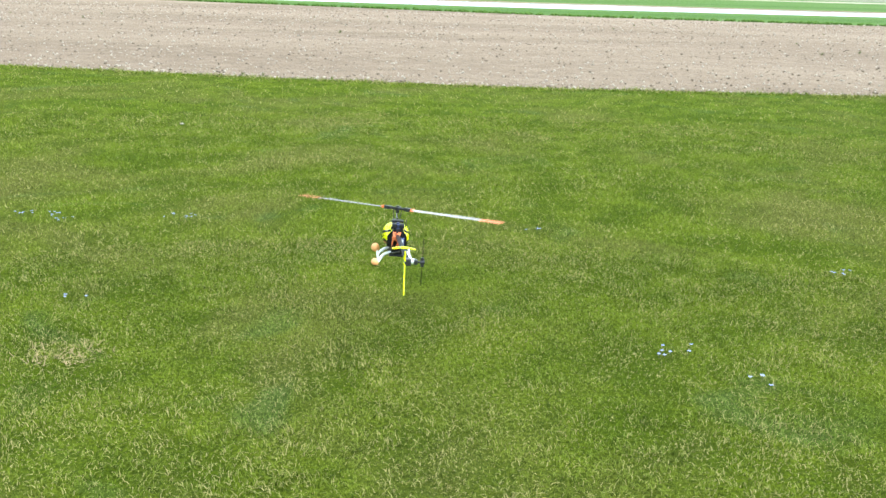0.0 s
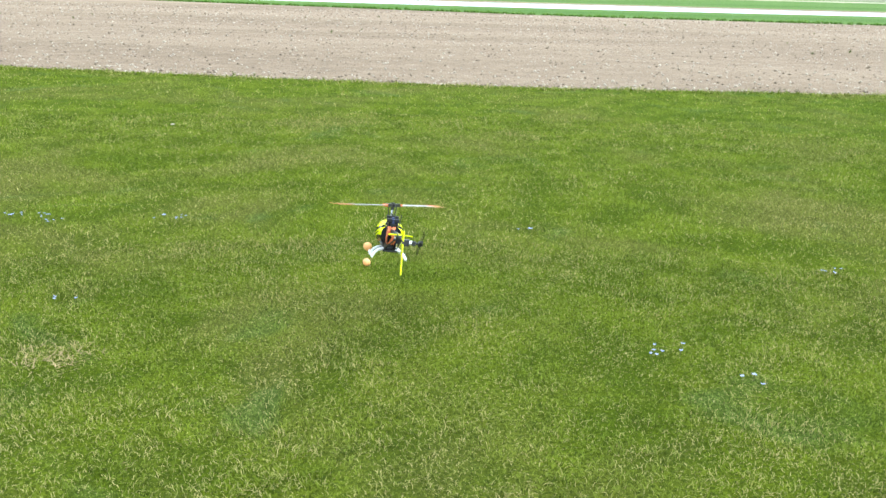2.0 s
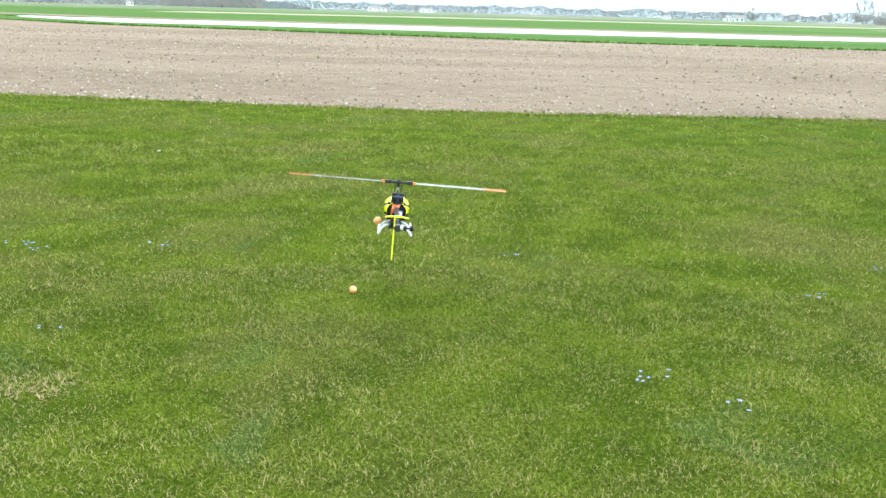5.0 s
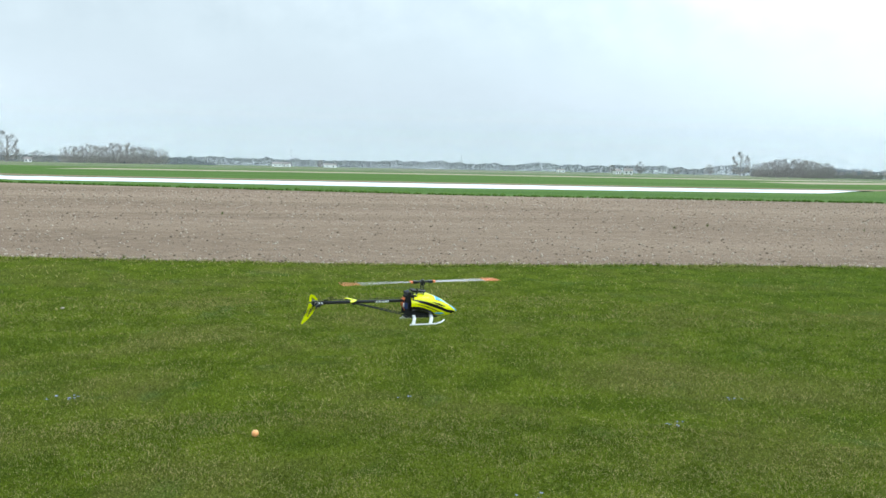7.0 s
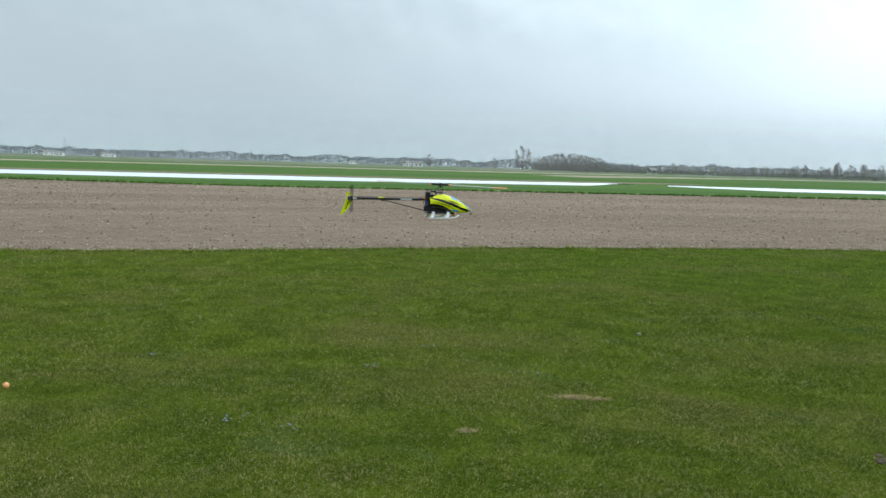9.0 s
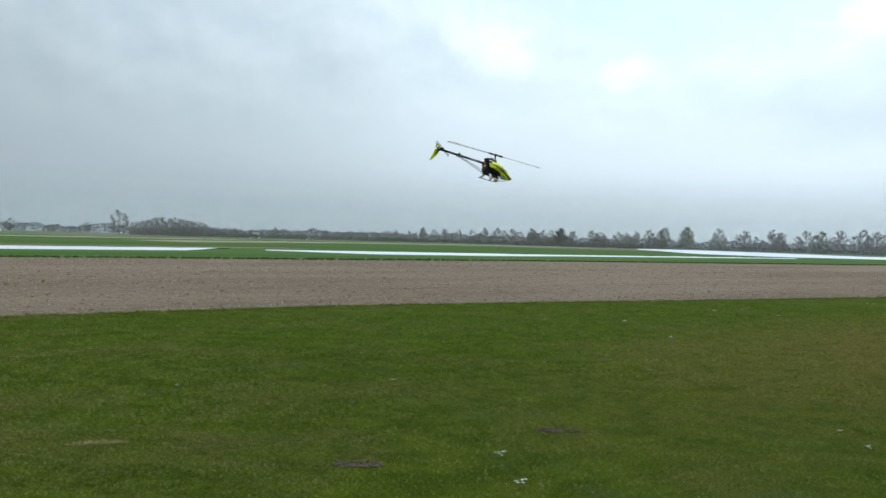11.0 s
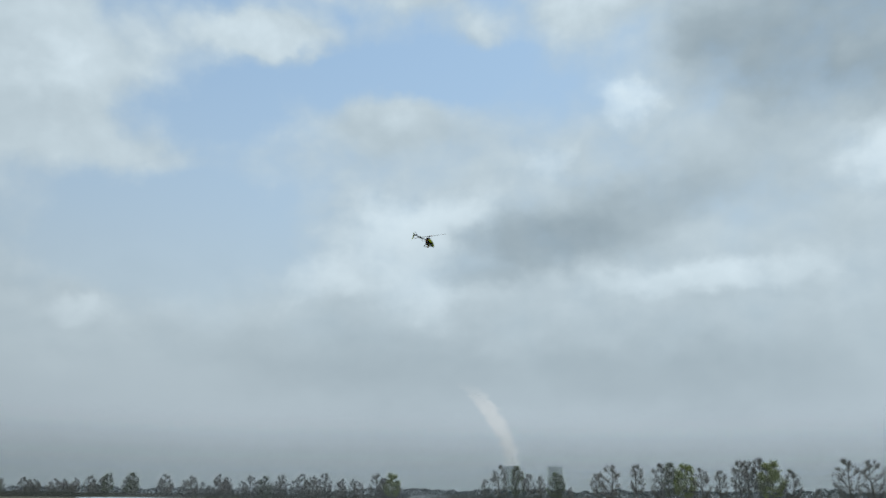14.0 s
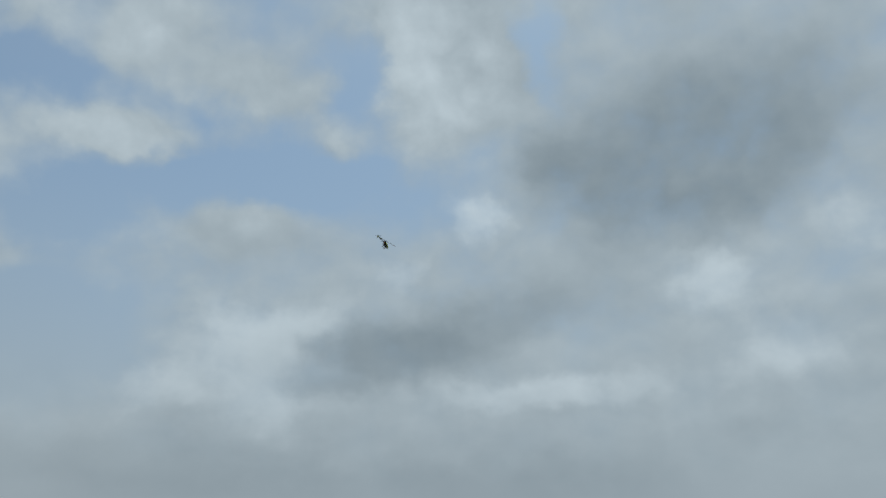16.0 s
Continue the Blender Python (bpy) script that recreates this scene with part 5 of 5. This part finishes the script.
# ---- motion ----
# seconds, x, y, z, heading to the right of +y, nose up, right side down, rotor angle
HELI_ROWS = [
    (0, -0.270, 3.766, 0.267, -8.2, -4.9, 3.3, 60),
    (0.5, -0.260, 3.686, 0.295, -9.1, -9.0, 5.6, 100),
    (1, -0.259, 3.692, 0.300, -9.7, -11.0, 5.8, 104),
    (1.5, -0.258, 3.704, 0.295, -9.0, -9.8, 5.3, 54),
    (2, -0.261, 3.733, 0.289, -9.4, -10.5, 6.8, 148),
    (2.5, -0.263, 3.700, 0.295, -8.1, -7.6, 6.8, 158),
    (3, -0.268, 3.722, 0.294, -6.6, -9.6, 5.5, 34),
    (5.5, -0.118, 3.975, 0.539, -0.0, -3.2, 4.1, 109),
    (6, -0.015, 4.106, 0.588, 18.2, -3.5, 3.5, 32),
    (6.5, 0.179, 4.420, 0.625, 47.1, -1.8, 5.4, 91),
    (7, 0.478, 4.391, 0.677, 70.3, -1.2, 6.1, 4),
    (7.5, 0.861, 4.314, 0.834, 85.3, -1.8, 5.7, 114),
    (8, 1.324, 4.139, 0.845, 94.8, 1.9, 3.6, 11),
    (8.2, 1.506, 4.148, 0.847, 97.0, 3.8, 3.5, 96),
    (10.3, 4.332, 3.044, 1.988, 94.4, -8.0, -1.5, 170),
    (10.5, 4.778, 2.868, 2.035, 95.9, -8.1, 4.1, 10),
    (11, 6.206, 2.421, 2.104, 98.8, -10.2, 1.5, 172),
    (11.5, 7.854, 1.987, 2.171, 101.8, -10.6, 2.0, 73),
    (12, 9.681, 1.363, 2.268, 105.0, -7.6, 0.6, 141),
    (12.5, 11.778, 0.888, 2.711, 106.8, -0.9, 1.1, 56),
    (13, 13.856, 0.491, 3.731, 105.8, 2.1, 1.7, 148),
    (13.5, 15.800, 0.554, 5.129, 106.2, 1.7, 1.9, 172),
    (14, 17.888, 0.533, 6.494, 106.0, 2.1, 6.5, 70),
    (14.5, 20.144, 0.384, 7.880, 106.7, 0.9, 3.9, 170),
    (15, 22.425, 0.181, 9.509, 108.2, -0.8, 4.6, 61),
    (15.5, 24.790, -0.030, 11.125, 106.9, -0.2, 4.9, 96),
    (16, 27.203, -0.318, 12.703, 106.6, -2.7, 3.9, 161),
]


def spin_rows(marks, per_frame, place):
    """One row a frame: a spin that meets the given angles (of a two-bladed rotor) at their times."""
    rows = []
    for (t0, a0), (t1, a1) in zip(marks, marks[1:]):
        k = frame(t1) - frame(t0)
        total = a1 - a0 + 180 * round((per_frame * k - (a1 - a0)) / 180)
        start = rows[-1][1] + 0.0 if rows else a0
        for j in range(0 if not rows else 1, k + 1):
            rows.append((t0 + j / FPS, start + total * j / k))
    return [(t, place(a)) for t, a in rows]


def motions():
    walk(heli, [(t, pose(x, y, z, 0, 0, 90 - h) @ pose(0, 0, 0, 0, -p) @ pose(0, 0, 0, r)) for t, x, y, z, h, p, r, _ in HELI_ROWS])
    walk(main_rotor, spin_rows([(r[0], r[7]) for r in HELI_ROWS], -72, lambda a: pose(0, 0, 0.210, 0, 0, a)))
    walk(tail_rotor, spin_rows([(0, 0), (16, 60)], 80, lambda a: pose(-0.606, -0.055, 0.106, 0, a)))


motions()
